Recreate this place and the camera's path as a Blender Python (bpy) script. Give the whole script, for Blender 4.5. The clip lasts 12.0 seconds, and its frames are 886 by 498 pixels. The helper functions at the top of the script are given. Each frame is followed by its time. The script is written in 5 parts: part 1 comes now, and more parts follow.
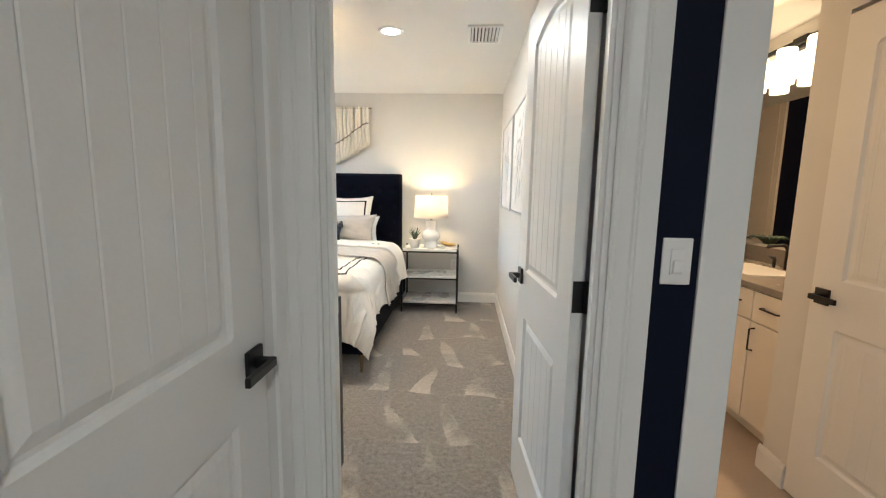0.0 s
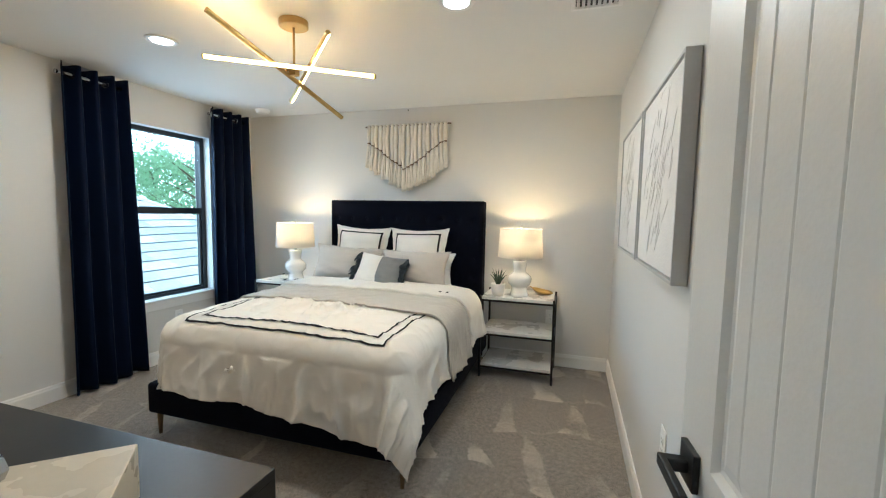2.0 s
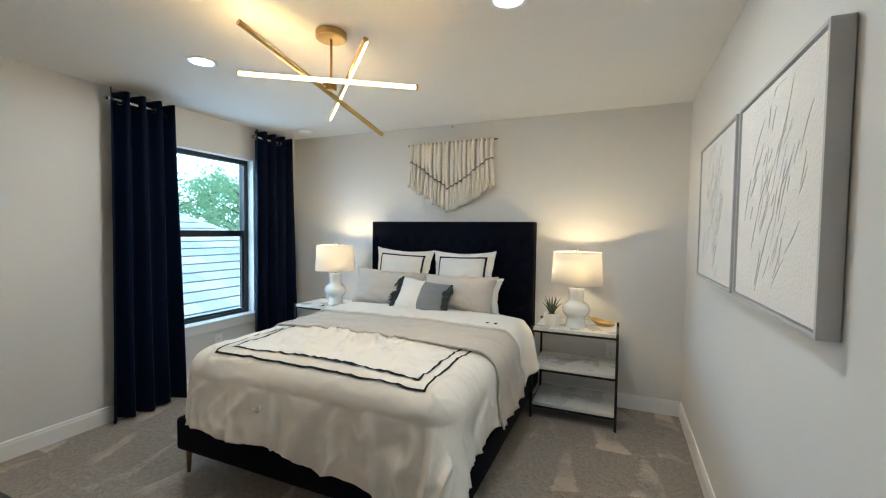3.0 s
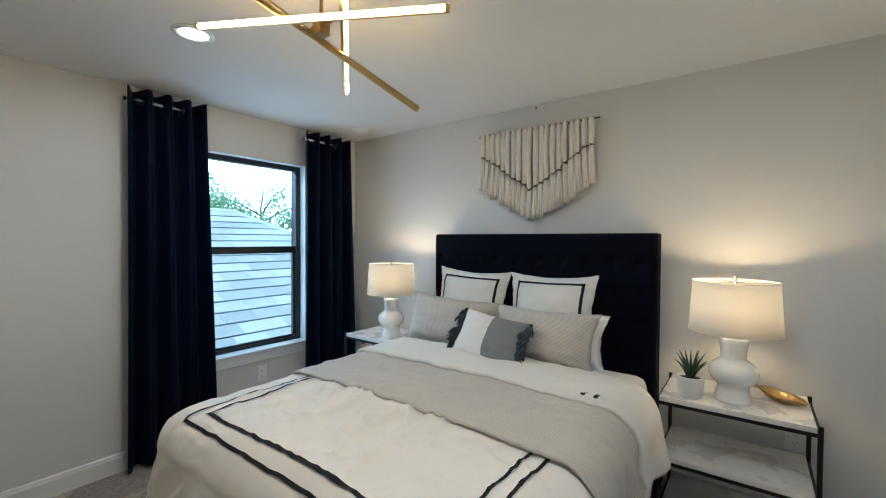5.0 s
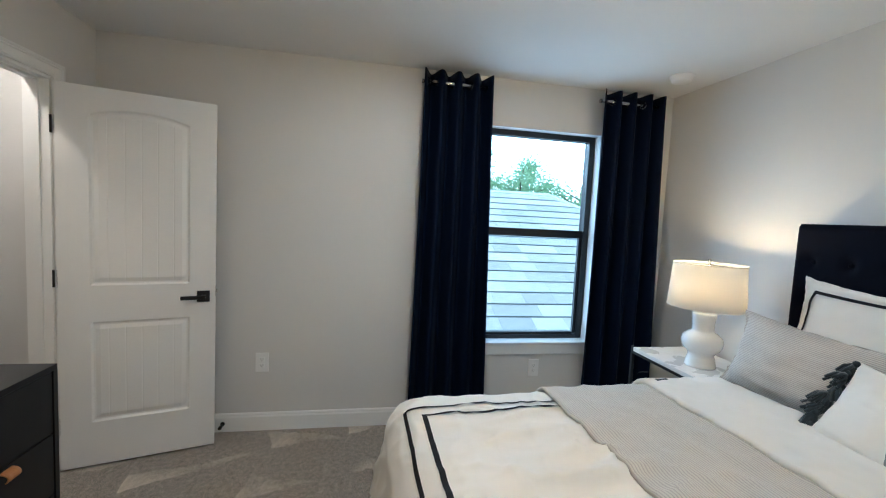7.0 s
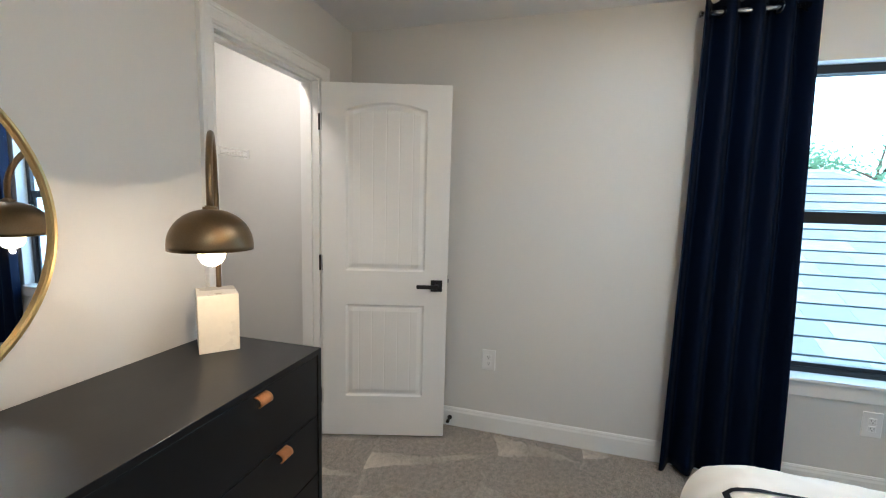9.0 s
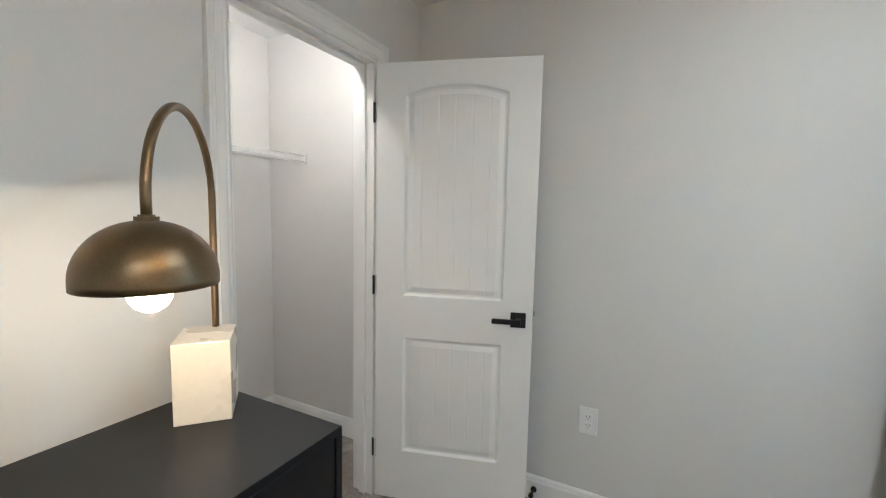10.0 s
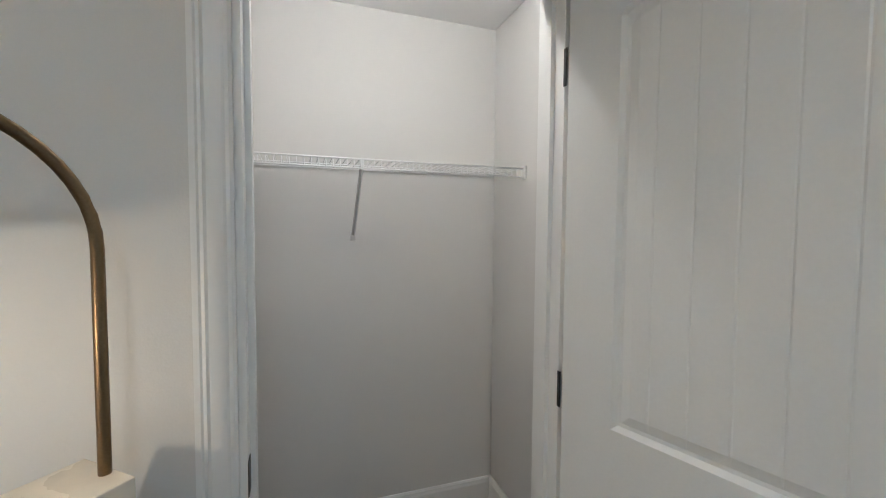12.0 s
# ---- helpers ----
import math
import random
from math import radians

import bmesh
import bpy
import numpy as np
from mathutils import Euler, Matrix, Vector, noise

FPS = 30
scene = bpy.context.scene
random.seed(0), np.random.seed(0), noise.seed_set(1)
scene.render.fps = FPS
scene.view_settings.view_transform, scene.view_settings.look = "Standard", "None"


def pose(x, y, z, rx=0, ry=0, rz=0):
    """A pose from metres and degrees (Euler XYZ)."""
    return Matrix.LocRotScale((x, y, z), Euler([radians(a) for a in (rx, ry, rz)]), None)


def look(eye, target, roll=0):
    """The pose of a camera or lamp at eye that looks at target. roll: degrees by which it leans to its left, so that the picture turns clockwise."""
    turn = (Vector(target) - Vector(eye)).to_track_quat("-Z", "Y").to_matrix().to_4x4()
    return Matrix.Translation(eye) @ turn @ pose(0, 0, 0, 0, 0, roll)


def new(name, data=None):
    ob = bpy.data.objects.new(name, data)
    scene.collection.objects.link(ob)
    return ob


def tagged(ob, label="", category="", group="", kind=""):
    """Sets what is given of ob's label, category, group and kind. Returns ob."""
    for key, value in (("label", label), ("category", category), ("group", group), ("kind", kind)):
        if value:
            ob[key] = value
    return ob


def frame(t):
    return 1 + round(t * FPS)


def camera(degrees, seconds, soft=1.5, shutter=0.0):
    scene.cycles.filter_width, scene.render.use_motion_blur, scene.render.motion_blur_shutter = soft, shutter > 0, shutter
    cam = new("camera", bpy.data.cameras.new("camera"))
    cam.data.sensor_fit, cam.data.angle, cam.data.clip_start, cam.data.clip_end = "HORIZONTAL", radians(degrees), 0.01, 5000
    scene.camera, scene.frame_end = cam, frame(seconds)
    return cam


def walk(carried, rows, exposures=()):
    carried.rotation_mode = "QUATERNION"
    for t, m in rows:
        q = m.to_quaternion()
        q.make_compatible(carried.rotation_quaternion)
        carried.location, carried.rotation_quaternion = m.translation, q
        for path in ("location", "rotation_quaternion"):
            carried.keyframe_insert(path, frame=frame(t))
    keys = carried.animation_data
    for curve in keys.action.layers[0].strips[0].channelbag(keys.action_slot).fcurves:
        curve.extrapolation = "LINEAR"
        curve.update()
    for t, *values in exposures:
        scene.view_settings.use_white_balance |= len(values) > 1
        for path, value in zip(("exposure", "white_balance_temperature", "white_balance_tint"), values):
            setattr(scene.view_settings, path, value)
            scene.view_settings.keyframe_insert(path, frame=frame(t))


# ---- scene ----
cam = camera(93.8, 12.0, soft=1.15)
PATH = [
    (0, (-0.393, 1.06, 1.333), (-0.498, 3.038, 1.057), 1.0),
    (0.5, (-0.363, 1.361, 1.319), (-0.58, 3.328, 1.033), 1.1),
    (1, (-0.392, 1.644, 1.328), (-0.736, 3.596, 1.064), 1.1),
    (1.5, (-0.372, 1.884, 1.361), (-0.836, 3.816, 1.135), 1.1),
    (2, (-0.359, 2.07, 1.404), (-0.949, 3.973, 1.232), 1.0),
    (2.5, (-0.397, 2.188, 1.414), (-1.09, 4.061, 1.293), 0.9),
    (3, (-0.473, 2.323, 1.428), (-1.259, 4.161, 1.344), 0.7),
    (3.2, (-0.492, 2.385, 1.434), (-1.313, 4.207, 1.363), 0.6),
    (4.8, (-0.679, 3.127, 1.458), (-1.805, 4.78, 1.425), 0.2),
    (5, (-0.706, 3.22, 1.472), (-1.905, 4.82, 1.43), 0.3),
    (5.5, (-0.759, 3.45, 1.464), (-2.178, 4.859, 1.411), 1.2),
    (6, (-0.813, 3.599, 1.46), (-2.46, 4.731, 1.38), 2.1),
    (6.5, (-0.96, 3.709, 1.465), (-2.8, 4.486, 1.354), 2.7),
    (7, (-1.069, 3.75, 1.462), (-3.027, 4.128, 1.311), 2.9),
    (7.5, (-1.147, 3.801, 1.464), (-3.137, 3.753, 1.276), 3.0),
    (7.7, (-1.17, 3.805, 1.458), (-3.149, 3.597, 1.259), 3.1),
    (9.3, (-1.602, 3.444, 1.403), (-3.494, 2.833, 1.181), 1.4),
    (9.5, (-1.719, 3.413, 1.399), (-3.589, 2.735, 1.184), 1.4),
    (10, (-1.967, 3.358, 1.403), (-3.734, 2.441, 1.215), 1.2),
    (10.5, (-2.247, 3.261, 1.405), (-3.836, 2.055, 1.259), 1.0),
    (11, (-2.494, 3.195, 1.434), (-3.837, 1.717, 1.314), 0.9),
    (11.5, (-2.732, 3.165, 1.45), (-3.768, 1.457, 1.352), 1.0),
    (12, (-2.909, 3.054, 1.445), (-3.566, 1.169, 1.346), 0.4),
]
# the clip's camera darkens and brightens its picture on the way: seconds, stops, kelvin, tint
EXPOSURES = [(0.0, 1.34, 5300, 6), (0.6, 1.38, 5250, 6), (1.5, 0.96, 5200, 3), (2.0, 0.74, 5170, 2), (2.5, 0.62, 5150, 2), (3.5, 0.45, 5060, 2), (5.0, 0.15, 4960, 3), (6.5, 0.32, 4900, 3), (7.5, 0.40, 5020, 5), (9.3, 0.80, 4960, 5), (10.0, 0.84, 4780, 3), (11.0, 0.44, 4720, 3), (12.0, 0.31, 4760, 3)]
walk(cam, [(t, look(eye, target, roll)) for t, eye, target, roll in PATH],
     exposures=EXPOSURES)

# ---- world, sun, exposure ----
world = bpy.data.worlds.new("sky")
scene.world = world
world.use_nodes = True
wn = world.node_tree.nodes
sky = wn.new("ShaderNodeTexSky")
sky.sky_type, sky.sun_disc = "NISHITA", False
sky.sun_elevation, sky.sun_rotation = radians(52), radians(120)
sky.air_density, sky.dust_density = 1.0, 6.0
wn["Background"].inputs["Strength"].default_value = 0.15
world.node_tree.links.new(sky.outputs[0], wn["Background"].inputs["Color"])


def lamp(name, kind, place, power, colour, size=0.1, aim=None, **extra):
    data = bpy.data.lights.new(name, kind)
    data.energy, data.color = power, colour
    if kind == "AREA":
        data.shape, data.size = "DISK", size
    elif kind == "SUN":
        data.angle = size
    else:
        data.shadow_soft_size = size
    if kind == "SPOT":
        data.spot_size, data.spot_blend = radians(extra.get("cone", 120)), 0.6
    ob = new(name, data)
    ob.matrix_world = look(place, aim or (place[0], place[1] + 0.0001, place[2] - 1))
    return ob


WARM, MILD = (1.0, 0.68, 0.38), (1.0, 0.89, 0.73)
elev, azim = radians(52), radians(120)
sun_way = Vector((math.sin(azim) * math.cos(elev), math.cos(azim) * math.cos(elev), math.sin(elev)))
lamp("sun", "SUN", Vector((0, 0, 30)) + sun_way, 2.4, (1.0, 0.95, 0.88), radians(0.6), Vector((0, 0, 30)))

# daylight of the bright sky and the pale roof next door, entering by the window
day = bpy.data.lights.new("window_daylight", "AREA")
day.shape, day.size, day.size_y = "RECTANGLE", 0.76, 1.42
day.energy, day.color = 6.2, (0.60, 0.83, 1.0)
new("window_daylight", day).matrix_world = look((-3.99, 4.995, 1.345), (0.0, 4.995, 1.345))

# ---- materials ----
def mat(name, colour, rough=0.5, metal=0.0, vary=0.08, grain=8.0, fine=120.0, bump=0.02, sheen=0.0, coat=0.0, spec=0.5):
    m = bpy.data.materials.new(name)
    m.use_nodes = True
    nt = m.node_tree
    n, l = nt.nodes, nt.links
    b = n["Principled BSDF"]
    tc = n.new("ShaderNodeTexCoord")
    big, small = n.new("ShaderNodeTexNoise"), n.new("ShaderNodeTexNoise")
    big.inputs["Scale"].default_value, big.inputs["Detail"].default_value = grain, 4
    small.inputs["Scale"].default_value, small.inputs["Detail"].default_value = fine, 3
    add = n.new("ShaderNodeMath")
    add.operation = "ADD"
    half = n.new("ShaderNodeMath")
    half.operation, half.inputs[1].default_value = "MULTIPLY", 0.5
    l.new(tc.outputs["Object"], big.inputs["Vector"])
    l.new(tc.outputs["Object"], small.inputs["Vector"])
    l.new(big.outputs["Fac"], add.inputs[0])
    l.new(small.outputs["Fac"], add.inputs[1])
    l.new(add.outputs[0], half.inputs[0])
    ramp = n.new("ShaderNodeMapRange")
    ramp.inputs[1].default_value, ramp.inputs[2].default_value = 0.3, 0.7
    ramp.inputs[3].default_value, ramp.inputs[4].default_value = 1 - vary, 1 + vary
    l.new(half.outputs[0], ramp.inputs[0])
    mul = n.new("ShaderNodeVectorMath")
    mul.operation, mul.inputs[0].default_value = "MULTIPLY", colour
    l.new(ramp.outputs[0], mul.inputs[1])
    l.new(mul.outputs[0], b.inputs["Base Color"])
    rr = n.new("ShaderNodeMapRange")
    rr.inputs[3].default_value, rr.inputs[4].default_value = max(rough - 0.06, 0.02), min(rough + 0.06, 1)
    l.new(big.outputs["Fac"], rr.inputs[0])
    l.new(rr.outputs[0], b.inputs["Roughness"])
    b.inputs["Metallic"].default_value = metal
    b.inputs["Specular IOR Level"].default_value = spec
    b.inputs["Sheen Weight"].default_value, b.inputs["Sheen Roughness"].default_value = sheen, 0.4
    b.inputs["Coat Weight"].default_value, b.inputs["Coat Roughness"].default_value = coat, 0.08
    if bump:
        bp = n.new("ShaderNodeBump")
        bp.inputs["Strength"].default_value, bp.inputs["Distance"].default_value = bump, 0.01
        l.new(small.outputs["Fac"], bp.inputs["Height"])
        l.new(bp.outputs[0], b.inputs["Normal"])
    return m


def glow(name, colour, power):
    m = bpy.data.materials.new(name)
    m.use_nodes = True
    b = m.node_tree.nodes["Principled BSDF"]
    b.inputs["Base Color"].default_value = (0.9, 0.9, 0.9, 1)
    b.inputs["Emission Color"].default_value, b.inputs["Emission Strength"].default_value = (*colour, 1), power
    return m


def cloth_lines(name, colour, dark, period, axis="X", share=0.35):
    """Cloth with fine woven stripes across one axis."""
    m = mat(name, colour, 0.9, vary=0.05, grain=12, fine=500, bump=0.08, sheen=0.2)
    n, l = m.node_tree.nodes, m.node_tree.links
    b = n["Principled BSDF"]
    old = b.inputs["Base Color"].links[0].from_socket
    tc = n.new("ShaderNodeTexCoord")
    wave = n.new("ShaderNodeTexWave")
    wave.bands_direction, wave.wave_profile = axis, "SIN"
    wave.inputs["Scale"].default_value = 0.314 / period
    wave.inputs["Distortion"].default_value = 0.3
    l.new(tc.outputs["Object"], wave.inputs["Vector"])
    r = n.new("ShaderNodeMapRange")
    r.inputs[1].default_value, r.inputs[2].default_value = 0.55, 0.75
    r.inputs[4].default_value = share * 2
    l.new(wave.outputs["Fac"], r.inputs[0])
    mx = n.new("ShaderNodeMix")
    mx.data_type = "RGBA"
    mx.inputs["B"].default_value = (*dark, 1)
    l.new(r.outputs[0], mx.inputs["Factor"])
    l.new(old, mx.inputs["A"])
    l.new(mx.outputs["Result"], b.inputs["Base Color"])
    return m


def marble(name, base, vein, amount):
    m = mat(name, base, 0.28, vary=0.04, grain=6, fine=60, bump=0.0, coat=0.2)
    n, l = m.node_tree.nodes, m.node_tree.links
    b = n["Principled BSDF"]
    old = b.inputs["Base Color"].links[0].from_socket
    tc = n.new("ShaderNodeTexCoord")
    wave = n.new("ShaderNodeTexWave")
    wave.bands_direction = "DIAGONAL"
    for k, v in (("Scale", 2.2), ("Distortion", 14.0), ("Detail", 4.0), ("Detail Scale", 1.6)):
        wave.inputs[k].default_value = v
    l.new(tc.outputs["Object"], wave.inputs["Vector"])
    r = n.new("ShaderNodeMapRange")
    r.inputs[1].default_value, r.inputs[2].default_value = 0.75, 1.0
    r.inputs[4].default_value = amount
    l.new(wave.outputs["Fac"], r.inputs[0])
    mx = n.new("ShaderNodeMix")
    mx.data_type = "RGBA"
    mx.inputs["B"].default_value = (*vein, 1)
    l.new(r.outputs[0], mx.inputs["Factor"])
    l.new(old, mx.inputs["A"])
    l.new(mx.outputs["Result"], b.inputs["Base Color"])
    return m


def carpet_mat():
    """Cut-pile carpet with the wedge-shaped tracks of a vacuum cleaner."""
    m = bpy.data.materials.new("carpet_pile")
    m.use_nodes = True
    n, l = m.node_tree.nodes, m.node_tree.links
    b = n["Principled BSDF"]
    b.inputs["Roughness"].default_value, b.inputs["Specular IOR Level"].default_value = 0.95, 0.1
    b.inputs["Sheen Weight"].default_value, b.inputs["Sheen Roughness"].default_value = 0.3, 0.5
    tc = n.new("ShaderNodeTexCoord")

    def math_node(op, a, c=None):
        k = n.new("ShaderNodeMath")
        k.operation = op
        for i, v in enumerate((a, c)):
            if v is None:
                continue
            if isinstance(v, (int, float)):
                k.inputs[i].default_value = v
            else:
                l.new(v, k.inputs[i])
        return k.outputs[0]

    def noise_of(scale, detail=3):
        t = n.new("ShaderNodeTexNoise")
        t.inputs["Scale"].default_value, t.inputs["Detail"].default_value = scale, detail
        l.new(tc.outputs["Object"], t.inputs["Vector"])
        return t.outputs["Fac"]

    sep = n.new("ShaderNodeSeparateXYZ")
    l.new(tc.outputs["Object"], sep.inputs[0])
    warp = math_node("MULTIPLY", math_node("SUBTRACT", noise_of(1.1, 1), 0.5), 0.55)
    warp2 = math_node("MULTIPLY", math_node("SUBTRACT", noise_of(1.7, 1), 0.5), 0.5)
    x = math_node("ADD", math_node("ADD", sep.outputs[0], warp), math_node("MULTIPLY", sep.outputs[1], 0.16))
    y = math_node("ADD", sep.outputs[1], warp2)
    row = math_node("FLOOR", math_node("DIVIDE", y, 0.52))
    fy = math_node("FRACT", math_node("DIVIDE", y, 0.52))
    fx = math_node("FRACT", math_node("ADD", math_node("DIVIDE", x, 0.36), math_node("MULTIPLY", row, 0.37)))
    near = math_node("ABSOLUTE", math_node("SUBTRACT", fx, 0.5))
    ragged = math_node("MULTIPLY", math_node("SUBTRACT", noise_of(38, 3), 0.5), 0.13)
    gap = math_node("ADD", math_node("SUBTRACT", math_node("MULTIPLY", math_node("SUBTRACT", 1.0, fy), 0.24), near), ragged)
    wedge = n.new("ShaderNodeMapRange")
    wedge.interpolation_type = "SMOOTHSTEP"
    wedge.inputs[1].default_value, wedge.inputs[2].default_value = -0.012, 0.02
    l.new(gap, wedge.inputs[0])
    fine, mid = noise_of(190, 2), noise_of(42, 5)
    patch = noise_of(2.6, 2)
    fade = n.new("ShaderNodeMapRange")
    fade.inputs[1].default_value, fade.inputs[2].default_value = 0.42, 0.6
    l.new(patch, fade.inputs[0])
    streak = n.new("ShaderNodeMapRange")
    streak.inputs[1].default_value, streak.inputs[2].default_value, streak.inputs[3].default_value, streak.inputs[4].default_value = 0.0, 0.09, 0.22, 0.0
    l.new(math_node("ADD", fy, ragged), streak.inputs[0])
    light = math_node("MAXIMUM", math_node("MULTIPLY", wedge.outputs[0], math_node("ADD", 0.25, math_node("MULTIPLY", math_node("SUBTRACT", 1.0, fy), 0.75))), streak.outputs[0])
    mark = math_node("MULTIPLY", light, math_node("MULTIPLY", fade.outputs[0], 0.95))
    speck = math_node("MULTIPLY", math_node("SUBTRACT", fine, 0.5), 3.2)
    mott = math_node("MULTIPLY", math_node("SUBTRACT", mid, 0.5), 1.25)
    tone = math_node("ADD", math_node("ADD", 0.89, mark), math_node("ADD", speck, mott))
    mul = n.new("ShaderNodeVectorMath")
    mul.operation, mul.inputs[0].default_value = "MULTIPLY", (0.32, 0.280, 0.238)
    l.new(tone, mul.inputs[1])
    l.new(mul.outputs[0], b.inputs["Base Color"])
    bp = n.new("ShaderNodeBump")
    bp.inputs["Strength"].default_value, bp.inputs["Distance"].default_value = 0.9, 0.006
    l.new(math_node("ADD", fine, math_node("MULTIPLY", mid, 0.8)), bp.inputs["Height"])
    l.new(bp.outputs[0], b.inputs["Normal"])
    return m


WALL = mat("wall_paint", (0.71, 0.70, 0.68), 0.75, vary=0.015, grain=1.5, fine=260, bump=0.05)
CEIL = mat("ceiling_paint", (0.80, 0.80, 0.79), 0.85, vary=0.02, grain=2, fine=180, bump=0.12)
TRIM = mat("trim_paint", (0.83, 0.83, 0.82), 0.35, vary=0.015, grain=3, fine=90, bump=0.015)
DOORP = mat("door_paint", (0.82, 0.82, 0.81), 0.38, vary=0.02, grain=4, fine=140, bump=0.035)
NAVYP = mat("navy_wall_paint", (0.0015, 0.004, 0.017), 0.7, vary=0.1, grain=2, fine=260, bump=0.05, spec=0.2)
CARPET = carpet_mat()
BLACK = mat("black_metal", (0.008, 0.008, 0.009), 0.4, 0.2, vary=0.2, bump=0.01)
DARKWOOD = mat("charcoal_lacquer", (0.0045, 0.0045, 0.005), 0.38, vary=0.15, grain=5, fine=90, bump=0.01, spec=0.35)
BRASS = mat("brushed_brass", (0.52, 0.36, 0.14), 0.3, 1.0, vary=0.1, grain=20, fine=300, bump=0.02)
BRONZE = mat("aged_brass", (0.22, 0.155, 0.085), 0.38, 1.0, vary=0.15, grain=14, fine=300, bump=0.02)
CHROME = mat("polished_nickel", (0.5, 0.5, 0.5), 0.2, 1.0, vary=0.03, bump=0)
VELVET = mat("navy_velvet", (0.0012, 0.002, 0.0075), 0.9, vary=0.35, grain=9, fine=420, bump=0.1, sheen=0.02, spec=0.12)
CURTAIN = mat("navy_satin_curtain", (0.0010, 0.0044, 0.018), 0.6, vary=0.15, grain=5, fine=500, bump=0.06, sheen=0.01, spec=0.10)
LINEN = mat("white_cotton", (0.81, 0.78, 0.73), 0.9, vary=0.02, grain=6, fine=600, bump=0.08, sheen=0.15)
SHEET = mat("white_sheet_cotton", (0.82, 0.81, 0.79), 0.9, vary=0.02, grain=6, fine=600, bump=0.06, sheen=0.15)
RIBBON = mat("black_ribbon", (0.004, 0.004, 0.007), 0.9, vary=0.15, grain=30, fine=500, bump=0.05)
GREYCLOTH = mat("grey_linen", (0.23, 0.24, 0.25), 0.92, vary=0.08, grain=20, fine=700, bump=0.1, sheen=0.2)
STRIPED = cloth_lines("ticking_stripe", (0.62, 0.58, 0.53), (0.22, 0.18, 0.15), 0.007, "Z", 0.24)
STRIPED_B = cloth_lines("ticking_stripe_blanket", (0.58, 0.54, 0.48), (0.22, 0.20, 0.19), 0.010, "Y", 0.19)
TASSEL = mat("slate_yarn", (0.030, 0.042, 0.05), 0.95, vary=0.3, grain=40, fine=500, bump=0.2, sheen=0.2)
YARN = mat("cream_wool_yarn", (0.80, 0.75, 0.66), 0.95, vary=0.08, grain=30, fine=600, bump=0.35, sheen=0.3)
TIE = mat("brown_cord", (0.16, 0.10, 0.06), 0.9, vary=0.2, grain=60, fine=500, bump=0.2)
CERAMIC = mat("white_glazed_ceramic", (0.84, 0.84, 0.83), 0.16, vary=0.02, grain=4, fine=40, bump=0.0, coat=0.4)
SATINCER = mat("matt_white_ceramic", (0.80, 0.79, 0.77), 0.45, vary=0.03, bump=0.01)
ALOE = mat("succulent_leaf", (0.030, 0.060, 0.036), 0.5, vary=0.3, grain=40, fine=200, bump=0.05)
SOIL = mat("potting_soil", (0.04, 0.028, 0.02), 0.95, vary=0.4, grain=60, fine=300, bump=0.4)
MARBLE = marble("white_marble", (0.78, 0.77, 0.75), (0.56, 0.54, 0.52), 0.18)
MARBLE2 = marble("cream_marble", (0.79, 0.72, 0.59), (0.66, 0.58, 0.46), 0.04)
LEATHER = mat("tan_leather", (0.42, 0.17, 0.05), 0.5, vary=0.15, grain=40, fine=300, bump=0.08)
PLASTIC = mat("white_plastic", (0.86, 0.86, 0.85), 0.3, vary=0.01, bump=0.0)
CANVAS = mat("white_plaster_canvas", (0.78, 0.765, 0.75), 0.8, vary=0.03, grain=7, fine=90, bump=0.25)
FRAMEP = mat("pale_grey_frame", (0.52, 0.52, 0.52), 0.5, vary=0.04, grain=8, fine=120, bump=0.02)
WIRE = mat("white_coated_wire", (0.80, 0.80, 0.80), 0.35, vary=0.02, bump=0.0)
TILE = mat("light_floor_tile", (0.42, 0.34, 0.27), 0.3, vary=0.08, grain=4, fine=60, bump=0.01)
SHIPLAP = mat("white_shower_tile", (0.66, 0.62, 0.56), 0.25, vary=0.03, bump=0.01)
CABINET = mat("cream_cabinet_paint", (0.76, 0.72, 0.66), 0.4, vary=0.02, bump=0.01)
QUARTZ = mat("grey_quartz", (0.22, 0.20, 0.18), 0.25, vary=0.12, grain=30, fine=200, bump=0.0)
VINYL = mat("black_window_frame", (0.012, 0.012, 0.014), 0.35, vary=0.15, bump=0.01)
ROOF = mat("pale_roof_shingle", (0.33, 0.41, 0.43), 0.85, vary=0.15, grain=9, fine=160, bump=0.3)
# darker base colour that paints the shade lines under each tile course
COURSE_SHADE = mat("roof_course_shade", (0.17, 0.215, 0.235), 0.95, vary=0.2, grain=6, fine=120, bump=0.2)
LEAF = mat("tree_leaf", (0.24, 0.38, 0.23), 0.7, vary=0.35, grain=3, fine=40, bump=0.1)
BARK = mat("tree_bark", (0.12, 0.09, 0.065), 0.9, vary=0.3, grain=12, fine=80, bump=0.4)
GRASS = mat("lawn", (0.08, 0.12, 0.04), 0.95, vary=0.3, grain=1, fine=60, bump=0.3)
STUCCO = mat("pale_stucco", (0.60, 0.58, 0.55), 0.9, vary=0.05, grain=3, fine=120, bump=0.2)
